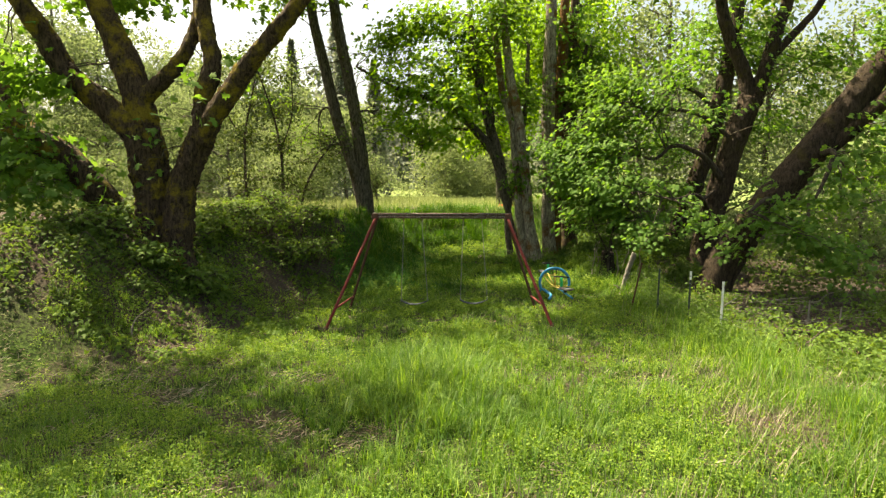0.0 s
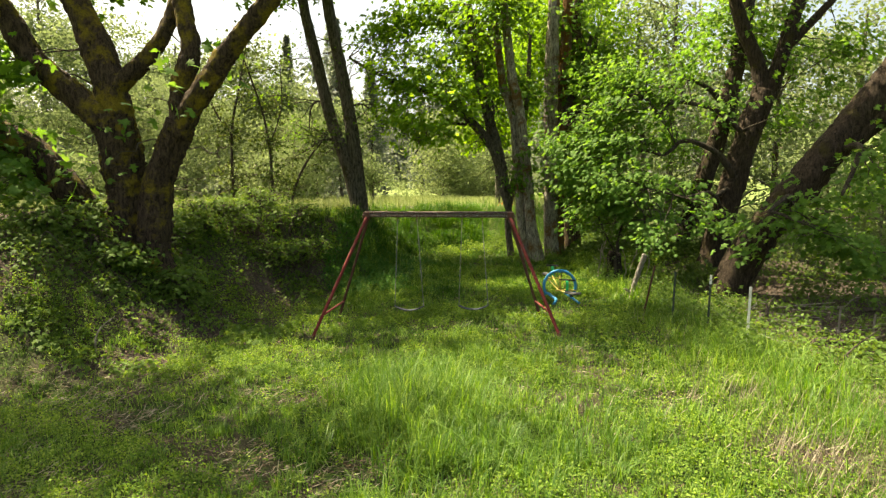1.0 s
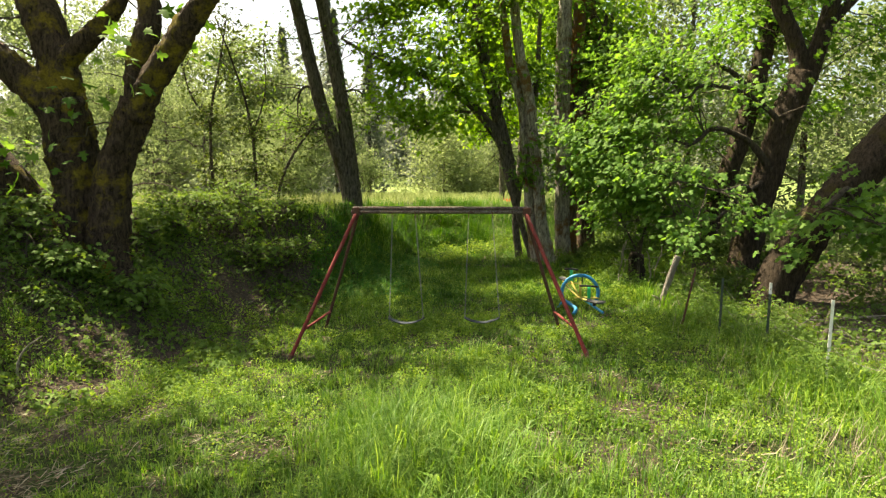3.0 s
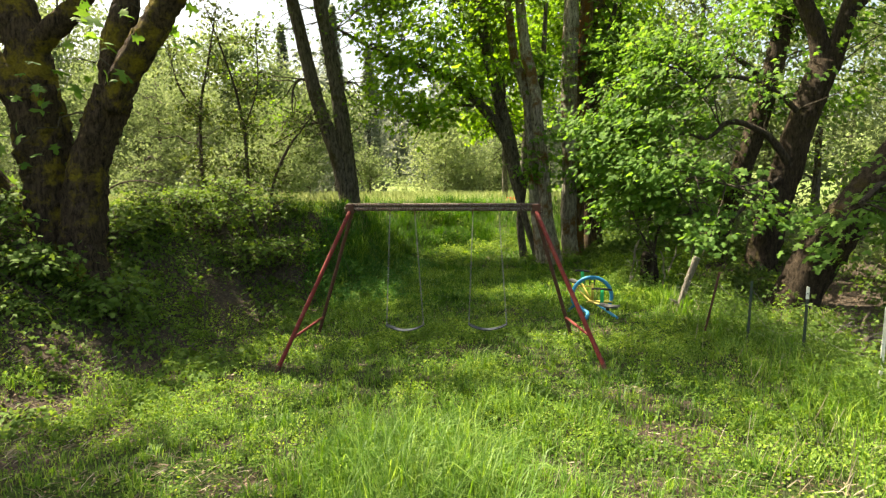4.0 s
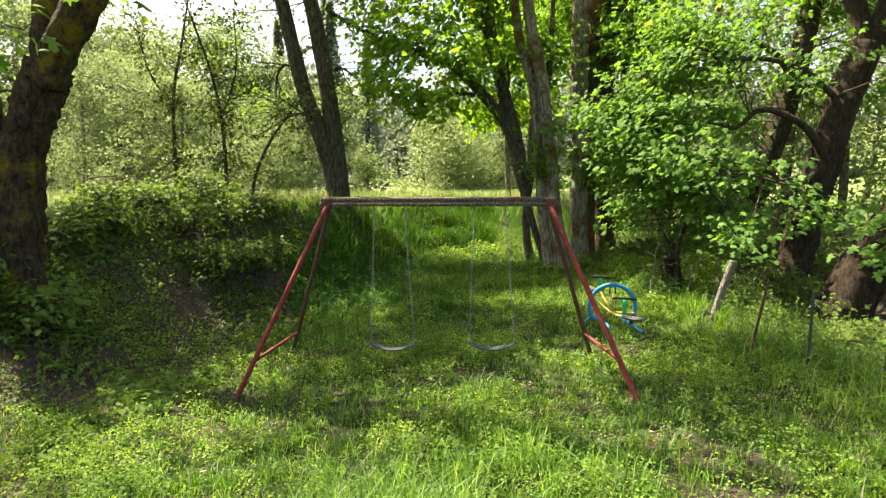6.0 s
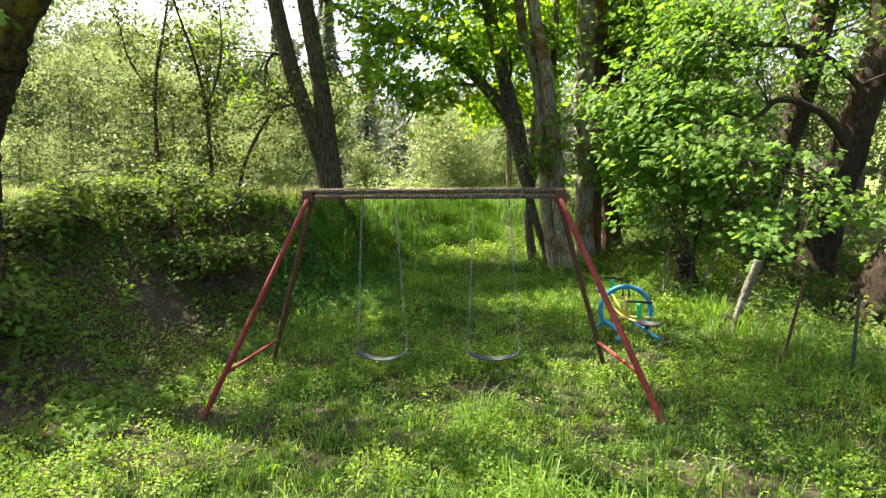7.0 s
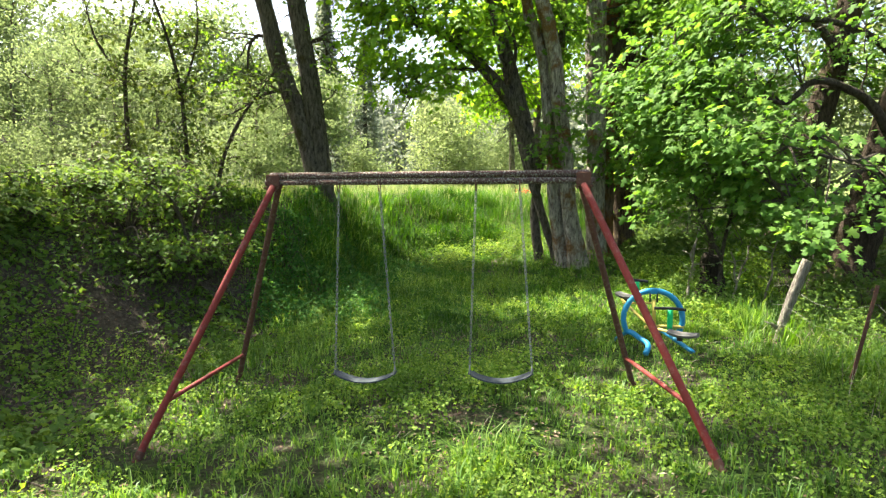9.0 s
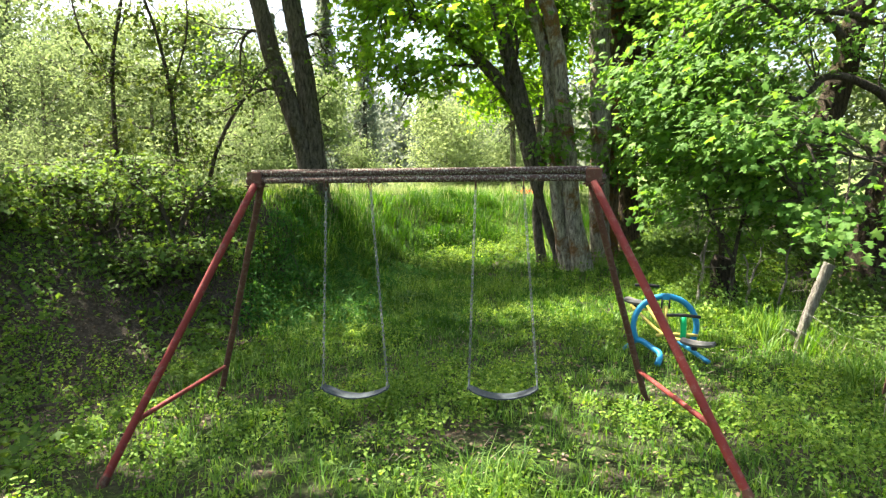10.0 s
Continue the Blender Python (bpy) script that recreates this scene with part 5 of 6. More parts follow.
def twigs_on_bank():
    """Bare stems and bramble canes that stick out of the leaves."""
    g = np.random.default_rng(790)
    for q in range(26):
        y = g.uniform(10, 18)
        x = np.interp(y, TOE[:9, 1], TOE[:9, 0]) - g.uniform(0.3, 3.6)
        a, ln, up = g.uniform(0, 6.28), g.uniform(0.3, 1.0), g.uniform(0.05, 0.6)
        z = float(ground_z(x, y))
        p = [(x, y, z - 0.05), (x + 0.4 * ln * math.cos(a), y + 0.4 * ln * math.sin(a), z + up * 0.8), (x + ln * math.cos(a), y + ln * math.sin(a), float(ground_z(x + ln * math.cos(a), y + ln * math.sin(a))) + up)]
        r = g.uniform(0.006, 0.014)
        c = empty("dead_branch", p[0], "thin bare cane among the plants on the bank", "branch", "canes on the bank")
        path = spline(p, 0.07)
        under(tubes("branch", [(path, np.linspace(r, r * 0.4, len(path)), False)], TWIG, None, 5, rough=0.06), c)


twigs_on_bank()


# ---- swing set ----
def swing_set():
    top_y = 12.45
    st = empty("swing_set", (-0.57, top_y, 0.0), "old red metal swing frame with a lichen-covered double beam", "swing set")
    P = lambda ob: under(ob, st)
    P(pipe("top_pipe", [(-2.03, top_y, 2.214), (0.88, top_y, 2.214)], 0.031, LICHEN, None, 14, label="rusty pipe crusted with grey lichen"))
    P(pipe("lower_pipe", [(-2.075, top_y - 0.01, 2.154), (0.925, top_y - 0.01, 2.154)], 0.029, LICHEN, None, 14, label="rusty pipe crusted with grey lichen"))
    for s, x in ((-1, -1.995), (1, 0.835)):
        bm = bmesh.new()
        box(bm, (0.13, 0.10, 0.115), (x, top_y, 2.168), bevel=0.014)
        box(bm, (0.16, 0.13, 0.012), (x, top_y, 2.104), bevel=0.003)
        br = P(part("bracket", bm, RED_RUST, None, "rusted corner bracket"))
        for dx in (-0.055, 0.055):
            bm = bmesh.new()
            bmesh.ops.create_cone(bm, cap_ends=True, segments=8, radius1=0.011, radius2=0.011, depth=0.02, matrix=Matrix.Translation((x + dx, top_y - 0.05, 2.09)))
            part("bolt", bm, RED_RUST, br)
    feet = {"fl": (-2.845, 11.40), "fr": (1.765, 11.40), "rl": (-2.87, 13.24), "rr": (1.465, 13.24)}
    tops = {"fl": (-1.99, 12.41), "fr": (0.83, 12.41), "rl": (-1.975, 12.50), "rr": (0.82, 12.50)}
    at = {}
    for k in feet:
        x, y = feet[k]
        z = float(ground_z(x, y)) - 0.07
        a, b = np.array((x, y, z)), np.array((*tops[k], 2.118))
        at[k] = lambda s, a=a, b=b: a + (b - a) * s
        P(pipe("leg", [a, at[k](0.5), b], 0.031 if k[0] == "f" else 0.029, RED if k[0] == "f" else RED_RUST, None, 14, 0.15, "faded red painted tube"))
        bm = bmesh.new()
        bmesh.ops.create_cone(bm, cap_ends=True, segments=14, radius1=0.038, radius2=0.036, depth=0.09,
                              matrix=Matrix.Translation(at[k](0.045)) @ (Vector(b - a).to_track_quat('Z', 'X').to_matrix().to_4x4()))
        P(part("foot_sleeve", bm, RED_RUST, None))
    for f, r in (("fl", "rl"), ("fr", "rr")):
        P(pipe("brace", [at[f](0.22), at[r](0.20)], 0.020, RED, None, 12, label="red cross brace"))


swing_set()


def chain_arrays(a, b, pitch=0.036, wire=0.0032, half=0.0235, wide=0.0095):
    """A hanging chain of oval links, each turned against the last."""
    a, b = np.array(a, float), np.array(b, float)
    d = b - a
    n = int(np.linalg.norm(d) / pitch)
    w = d / np.linalg.norm(d)
    u = np.cross(w, (0.3, 1, 0.1))
    u /= np.linalg.norm(u)
    v = np.cross(w, u)
    t = np.linspace(0, 2 * np.pi, 12, endpoint=False)
    ex = np.sign(np.cos(t)) * (half - wide) + wide * np.cos(t)
    ey = wide * np.sin(t)
    out = []
    for i in range(n):
        side = (u * 0.8 + v * 0.6) if i % 2 else (u * -0.6 + v * 0.8)
        out.append((a + d * (i + 0.5) / n + ex[:, None] * w + ey[:, None] * side, wire, True))
    return out


def swing(l, r, tl, tr, label):
    y = 12.45
    mid = ((l[0] + r[0]) / 2, y, (l[1] + r[1]) / 2)
    sw = empty("swing", mid, label, "swing", "swings on the frame")
    for (x, z), tx in ((l, tl), (r, tr)):
        under(tubes("chain", chain_arrays((tx, y, 2.085), (x, y, z + 0.06)), ZINC, None, 5), sw)
        ring = np.array([(tx, y - 0.01 + 0.042 * math.sin(a), 2.115 + 0.05 * math.cos(a)) for a in np.linspace(0, 2 * np.pi, 16, endpoint=False)])
        under(tubes("hanger", [(ring, 0.005, True)], RED_RUST, None, 6), sw)
        tri = np.array([(x, y - 0.06, z - 0.005), (x, y, z + 0.06), (x, y + 0.06, z - 0.005)])
        under(tubes("seat_clip", [(tri, 0.005, True)], ZINC, None, 6), sw)
    w = r[0] - l[0]
    bm = bmesh.new()
    rows = []
    n = 24
    for i in range(n + 1):
        s = i / n
        x = l[0] - 0.012 + (w + 0.024) * s
        z = l[1] + (r[1] - l[1]) * s - 0.085 * (1 - (2 * s - 1) ** 2)
        half = 0.07 if 0.06 < s < 0.94 else 0.055
        slope = 0.34 * (2 * s - 1) / w * 0.57
        nx, nz = -slope / math.hypot(1, slope), 1 / math.hypot(1, slope)
        ring = [(-half, 0.006), (half, 0.006), (half, -0.006), (-half, -0.006)]
        rows.append([bm.verts.new((x + nx * h, y + d, z + nz * h)) for d, h in ring])
    for p, q in zip(rows, rows[1:]):
        for k in range(4):
            bm.faces.new((p[k], p[(k + 1) % 4], q[(k + 1) % 4], q[k]))
    bm.faces.new(rows[0]), bm.faces.new(rows[-1][::-1])
    bmesh.ops.recalc_face_normals(bm, faces=bm.faces)
    under(part("seat", bm, RUBBER, None, "sagging grey rubber belt"), sw)


swing((-1.442, 0.36), (-0.869, 0.372), -1.373, -0.988, "grey rubber belt swing on galvanised chains")
swing((-0.162, 0.405), (0.405, 0.42), -0.104, 0.285, "grey rubber belt swing on galvanised chains")


# ---- hoop seesaw ----
def hoop_rider():
    cx, cy = 1.93, 14.7
    z0 = float(ground_z(cx, cy))
    R, cz = 0.355, z0 + 0.388
    hr = empty("hoop_seesaw", (cx, cy, z0), "blue hoop-framed swinging seesaw with yellow frame and grey seats", "seesaw")
    P = lambda ob: under(ob, hr)
    # hoop, open at the bottom, its ends bent into feet
    arc = [(cx + R * math.sin(a), cy, cz + R * math.cos(a)) for a in np.radians(np.arange(-118, 124, 6))]
    left = [(cx - 0.15, cy - 0.36, z0 + 0.03), (cx - 0.11, cy - 0.28, z0 + 0.07), (cx - 0.09, cy - 0.18, z0 + 0.11), (cx - 0.16, cy - 0.08, z0 + 0.15), (cx - 0.25, cy - 0.01, z0 + 0.205)]
    P(pipe("hoop", left + arc, 0.034, BLUE, None, 14, 0.03, "blue painted steel hoop"))
    P(pipe("foot_bar", [(cx + 0.06, cy + 0.2, z0 + 0.25), (cx + 0.2, cy, z0 + 0.18), (cx + 0.42, cy - 0.3, z0 + 0.05)], 0.027, BLUE, None, 12, 0.05, "blue painted foot tube"))
    P(pipe("foot_bar", [(cx + R * math.sin(2.1), cy, cz + R * math.cos(2.1)), (cx + 0.26, cy - 0.01, z0 + 0.2), (cx + 0.22, cy - 0.02, z0 + 0.17)], 0.026, BLUE, None, 12, 0.04))
    P(pipe("foot_bar", [(cx - 0.40, cy + 0.3, z0 + 0.03), (cx - 0.36, cy + 0.14, z0 + 0.13), (cx - 0.30, cy, z0 + 0.22)], 0.026, BLUE, None, 12, 0.04))
    bm = bmesh.new()
    box(bm, (0.085, 0.075, 0.07), (cx, cy, cz + R - 0.005), bevel=0.012)
    P(part("clamp", bm, BLUE, None))
    for dx in (-0.045, 0.04):
        P(pipe("hanger", [(cx + dx, cy - 0.03, cz + R - 0.03), (cx + dx, cy - 0.03, cz + R - 0.14)], 0.011, BLACK, None, 8))
    # swinging yellow frame: post, lower cross bar, long carrying bars
    P(pipe("post", [(cx, cy - 0.03, cz + R - 0.11), (cx + 0.01, cy - 0.03, cz - 0.07)], 0.024, YELLOW, None, 12, label="yellow painted tube"))
    P(pipe("strut", [(cx - 0.16, cy + 0.22, cz + 0.20), (cx - 0.02, cy - 0.02, cz - 0.06)], 0.017, YELLOW, None, 10))
    P(pipe("long_bar", [(cx - 0.30, cy + 0.5, cz + 0.15), (cx - 0.02, cy - 0.03, cz - 0.085), (cx + 0.28, cy - 0.40, cz - 0.10)], 0.018, YELLOW, None, 12, 0.06))
    P(pipe("cross_bar", [(cx - 0.10, cy - 0.05, cz - 0.10), (cx + 0.06, cy - 0.03, cz - 0.09), (cx + 0.37, cy - 0.02, cz - 0.095)], 0.020, YELLOW, None, 10, 0.06))
    P(pipe("cross_bar", [(cx - 0.32, cy + 0.3, cz + 0.135), (cx + 0.05, cy + 0.3, cz + 0.14)], 0.016, YELLOW, None, 10))
    for px, py, pz, h, bar in ((cx + 0.15, cy - 0.22, cz - 0.09, 0.25, 0.18), (cx - 0.15, cy + 0.30, cz + 0.15, 0.27, 0.14)):
        p = P(pipe("handle_post", [(px, py, pz), (px + 0.005, py, pz + h * 0.5), (px, py, pz + h)], 0.033, GREEN, None, 14, 0.05, "bright green plastic post"))
        b = pipe("handlebar", [(px - bar, py + 0.02, pz + h + 0.012), (px, py, pz + h + 0.018), (px + bar, py - 0.02, pz + h + 0.004)], 0.019, BLACK, None, 10, 0.05, "black rubber grip bar")
        b.parent = p
    for sx, sy, sz, turn in ((cx + 0.27, cy - 0.38, cz - 0.10, -30), (cx - 0.22, cy + 0.52, cz + 0.19, -55)):
        bm = bmesh.new()
        n = 10
        rows = []
        for i in range(n + 1):
            s = i / n
            hw = 0.085 * (0.7 + 0.45 * math.sin(math.pi * (0.15 + 0.8 * s)))
            lift = 0.02 * (2 * s - 1) ** 2
            rows.append([bm.verts.new((0.34 * (s - 0.5), d, lift + h)) for d, h in ((-hw, 0), (-hw * 0.5, 0.018), (hw * 0.5, 0.018), (hw, 0), (hw * 0.8, -0.03), (-hw * 0.8, -0.03))])
        for p, q in zip(rows, rows[1:]):
            for k in range(6):
                bm.faces.new((p[k], p[(k + 1) % 6], q[(k + 1) % 6], q[k]))
        bm.faces.new(rows[0]), bm.faces.new(rows[-1][::-1])
        bmesh.ops.recalc_face_normals(bm, faces=bm.faces)
        bmesh.ops.transform(bm, matrix=pose(sx, sy, sz, 0, 0, turn), verts=bm.verts)
        P(part("seat", bm, GREYSEAT, None, "weathered grey moulded seat"))
        bm = bmesh.new()
        bmesh.ops.create_cone(bm, cap_ends=True, segments=12, radius1=0.035, radius2=0.03, depth=0.06, matrix=pose(sx - 0.03, sy + 0.03, sz - 0.055))
        P(part("bumper", bm, BLACK, None, "black rubber bumper"))


hoop_rider()


# ---- wire fence ----
def wire_fence():
    posts = [(4.43, 10.29, 1.2, "white"), (4.31, 11.74, 1.17, "tip"), (3.92, 12.55, 1.12, "green"), (3.72, 13.31, 1.16, "red"), (4.8, 8.9, 0.5, "red"), (6.56, 12.0, 0.62, "bleached"), (7.12, 12.0, 0.5, "bleached")]
    fence = empty("wire_fence", (4.3, 11.7, float(ground_z(4.3, 11.7))), "sagging wire fence on thin metal posts in tall grass", "fence")
    for x, y, top, kind in posts:
        z = float(ground_z(x, y)) - 0.25
        lean = 0.25 if kind == "red" else 0.03
        bm = bmesh.new()
        h = top - z
        box(bm, (0.036, 0.006, h), (0, 0, h / 2), bevel=0.001)
        box(bm, (0.006, 0.032, h), (0, 0.017, h / 2), bevel=0.001)
        for k in range(int(h / 0.09)):
            box(bm, (0.012, 0.008, 0.02), (0, -0.006, 0.05 + k * 0.09), bevel=0)
        turn = pose(x - lean, y, z) @ Matrix.Rotation(math.atan2(lean, h), 4, 'Y')
        bmesh.ops.transform(bm, matrix=turn, verts=bm.verts)
        p = under(part("post", bm, {"white": WHITE, "tip": TPOST, "green": TPOST, "red": RED_RUST, "bleached": OLDWOOD}[kind], None,
                       {"white": "weathered white metal post", "tip": "green metal post with a white tip", "green": "dark green metal post", "red": "rusty red leaning metal post", "bleached": "short bleached stake"}[kind]), fence)
        if kind == "tip":
            bm = bmesh.new()
            box(bm, (0.038, 0.009, 0.16), (0, 0, h - 0.075), bevel=0.002)
            box(bm, (0.012, 0.04, 0.16), (0, 0.018, h - 0.075), bevel=0.002)
            bmesh.ops.transform(bm, matrix=turn, verts=bm.verts)
            part("post_tip", bm, WHITE, p, "white painted tip")
    line = [(4.62, 9.3), (4.43, 10.29), (4.31, 11.74), (3.92, 12.55), (3.72, 13.31), (3.6, 15.4)]
    g = np.random.default_rng(810)
    for hgt in (0.85, 0.55, 0.3):
        path = []
        for (x0, y0), (x1, y1) in zip(line, line[1:]):
            sag = g.uniform(0.06, 0.22)
            for s in np.linspace(0, 1, 7)[:-1]:
                x, y = x0 + (x1 - x0) * s, y0 + (y1 - y0) * s
                path.append((x + g.normal(0, 0.012), y, float(ground_z(x, y)) + hgt - sag * 4 * s * (1 - s) + g.normal(0, 0.012)))
        path.append((line[-1][0], line[-1][1], float(ground_z(*line[-1])) + hgt * 0.8))
        under(tubes("wire", [(np.array(path), 0.0018, False)], WIRE, None, 5), fence)
    # loose strands from the white post over the ditch
    for q, (z0, z1, sag) in enumerate(((1.0, 0.42, 0.1), (0.72, 0.3, 0.14), (0.55, 0.5, 0.2))):
        t = np.linspace(0, 1, 22)
        path = np.stack([4.43 + 3.4 * t, 10.29 + 1.75 * t ** 0.7, z0 + (z1 - z0) * t - sag * 4 * t * (1 - t) + 0.02 * np.sin(t * 17 + q)], -1)
        under(tubes("wire", [(path, 0.0022, False)], WIRE, None, 5), fence)


wire_fence()


def old_post():
    x, y = 3.56, 15.2
    z = float(ground_z(x, y))
    post = empty("wooden_post", (x, y, z), "weathered grey wooden fence post leaning in the grass", "post")
    p = [(x + 0.02, y, z - 0.25, 0.05), (x + 0.09, y, z + 0.2, 0.055), (x + 0.19, y - 0.02, z + 0.6, 0.062), (x + 0.31, y - 0.04, z + 0.97, 0.064), (x + 0.34, y - 0.04, z + 1.06, 0.068)]
    stem("shaft", p, OLDWOOD, post, 9, 0.06, 0.14, 0, 821)
    under(tubes("snag", [(np.array([(x, y - 0.05, z + 0.18), (x - 0.08, y - 0.1, z + 0.24), (x - 0.16, y - 0.12, z + 0.27)]), np.array([0.03, 0.022, 0.008]), False)], OLDWOOD, None, 6), post)


old_post()


def stump(x, y, h, r, seed, label):
    z = float(ground_z(x, y))
    st = empty("stump", (x, y, z), label, "stump")
    g = np.random.default_rng(seed)
    stem("trunk", [(x, y, z - 0.2, r * 1.35), (x, y, z + 0.3 * h, r), (x + g.normal(0, 0.02), y, z + h * 0.8, r * 0.95), (x + g.normal(0, 0.02), y, z + h, r * 0.85)], BARK_ROT, st, 18, 0.05, 0.07, 0.35, seed)


stump(3.72, 18.3, 0.72, 0.2, 831, "dark rotten tree stump in tall grass")


def dead_stem(x, y, h, lean, r, seed):
    """A thin snag, crooked, broken off at the top, with a few bare side shoots."""
    z = float(ground_z(x, y))
    g = np.random.default_rng(seed)
    st = empty("dead_branch", (x, y, z), "thin crooked grey dead stem among weeds", "branch", "dead stems by the fence")
    t = np.linspace(0, 1, 6)
    p = np.stack([x + lean * t ** 1.4 + g.normal(0, 0.03, 6), y + g.normal(0, 0.03, 6), z - 0.1 + (h + 0.1) * t], -1)
    q = spline(p, 0.06)
    wood = [(q, np.linspace(r, r * 0.55, len(q)), False)]
    for k in range(4):
        b = q[int(len(q) * g.uniform(0.35, 0.95))]
        a, ln = g.uniform(0, 6.28), g.uniform(0.15, 0.4)
        side = b + np.linspace(0, 1, 5)[:, None] * np.array((ln * math.cos(a), ln * math.sin(a), g.uniform(-0.05, 0.25))) + np.cumsum(g.normal(0, 0.01, (5, 3)), 0)
        wood.append((side, np.linspace(r * 0.35, 0.003, 5), False))
    under(tubes("stem", wood, OLDWOOD, None, 7, rough=0.1), st)


for q, (x, y, h, lean) in enumerate([(3.36, 18.5, 1.25, 0.12), (3.95, 17.7, 0.85, -0.1), (4.45, 17.9, 1.3, 0.2), (3.2, 17.9, 1.0, 0.16), (4.1, 18.3, 0.9, 0.25)]):
    dead_stem(x, y, h, lean, 0.026 - 0.003 * (q % 3), 832 + q)


# ---- dead wood ----
def stick(points, r, seed, label="bare grey dead branch lying on the bank"):
    p = np.array(points, float)
    p[:, 2] += ground_z(p[:, 0], p[:, 1])
    s = empty("dead_branch", tuple(p[0]), label, "branch")
    q = spline(p, 0.06)
    under(tubes("branch", [(q, np.linspace(r, r * 0.3, len(q)), False)], OLDWOOD if seed == 1 else TWIG, None, 7, rough=0.08), s)


stick([(-5.52, 9.3, -0.1), (-5.6, 9.4, 0.12), (-5.56, 9.5, 0.32), (-5.4, 9.6, 0.52)], 0.024, 1, "curved bare stick standing upright from the ground")
stick([(-11.7, 19.5, 0.25), (-11.0, 19.5, 0.62), (-10.3, 19.5, 0.72), (-9.6, 19.5, 0.6), (-9.2, 19.5, 0.35)], 0.03, 11, "thin dark branch arching over the meadow grass")
stick([(-8.9, 18.8, 0.1), (-8.4, 18.8, 0.6), (-7.7, 18.8, 0.75), (-6.9, 18.8, 0.5)], 0.025, 12, "thin dark branch arching over the meadow grass")
stick([(-5.9, 15.6, 0.1), (-5.5, 15.3, 0.6), (-5.2, 15.0, 0.75)], 0.022, 2)
stick([(-4.9, 16.1, 0.1), (-5.1, 16.0, 0.6), (-5.3, 16.0, 1.0)], 0.02, 3)
stick([(-4.6, 12.6, 0.03), (-4.1, 12.9, 0.05), (-3.5, 13.0, 0.03)], 0.018, 4)
stick([(-3.9, 10.8, 0.03), (-3.4, 10.9, 0.04), (-3.0, 10.8, 0.03)], 0.015, 5)
stick([(-2.9, 6.4, 0.03), (-2.4, 6.6, 0.05), (-2.0, 6.5, 0.03)], 0.016, 6)
stick([(5.4, 9.8, 0.1), (5.9, 10.2, 0.35), (6.3, 10.4, 0.6)], 0.02, 9, "pale broken branch beyond the wire fence")


def ditch_wood():
    """Bleached branches and driftwood lying across the ditch beyond the fence."""
    g = np.random.default_rng(850)
    for q in range(34):
        x, y = g.uniform(5.0, 8.8), g.uniform(11.0, 14.8)
        a, ln = g.normal(0.1, 0.5), g.uniform(0.5, 1.7)
        r = g.uniform(0.009, 0.028) if q % 6 else g.uniform(0.04, 0.07)
        pts = []
        for t in np.linspace(0, 1, 5):
            px, py = x + ln * (t - 0.5) * math.cos(a) + g.normal(0, 0.03), y + ln * (t - 0.5) * math.sin(a) + g.normal(0, 0.03)
            pts.append((px, py, float(ground_z(px, py)) + r + (0.3 * g.random() * t if q % 3 == 0 else 0.04) + 0.02))
        c = empty("fallen_branch", pts[0], "bleached grey branch lying in the ditch", "branch", "branches in the ditch")
        p = spline(pts, 0.1)
        under(tubes("branch", [(p, np.linspace(r, r * 0.45, len(p)), False)], OLDWOOD if q % 2 else TWIG, None, 6, rough=0.08), c)


ditch_wood()


# ---- grass and ground plants ----
def blades(x, y, height, width, g, bend=0.5):
    """Grass blades: five points and three triangles each."""
    n = len(x)
    z = ground_z(x, y)
    a = g.uniform(0, 6.28, n)
    d = np.stack([np.cos(a), np.sin(a), np.zeros(n)], -1)
    s = np.stack([-np.sin(a), np.cos(a), np.zeros(n)], -1)
    lean = bend * g.uniform(0.15, 1.2, n)
    base = np.stack([x, y, z - 0.01], -1)
    midp = base + d * (height * lean * 0.32)[:, None] + np.array((0, 0, 1.0)) * (height * 0.6)[:, None]
    tip = base + d * (height * lean)[:, None] + np.array((0, 0, 1.0)) * (height * (1 - 0.35 * lean ** 2))[:, None]
    w = width[:, None] * s * 0.5
    v = np.stack([base - w, base + w, midp + w * 0.8, midp - w * 0.8, tip], 1).reshape(-1, 3)
    k = np.arange(n)[:, None] * 5
    f = np.stack([k + (0, 1, 2), k + (0, 2, 3), k + (3, 2, 4)], 1).reshape(-1, 3)
    return v, f


def clumped(n, x0, x1, y0, y1, g, near=2.0):
    """Points over a stretch of ground, thicker where it is walked past closely."""
    u = g.random(n)
    y = y0 + (y1 - y0) * u ** near
    return g.uniform(x0, x1, n), y


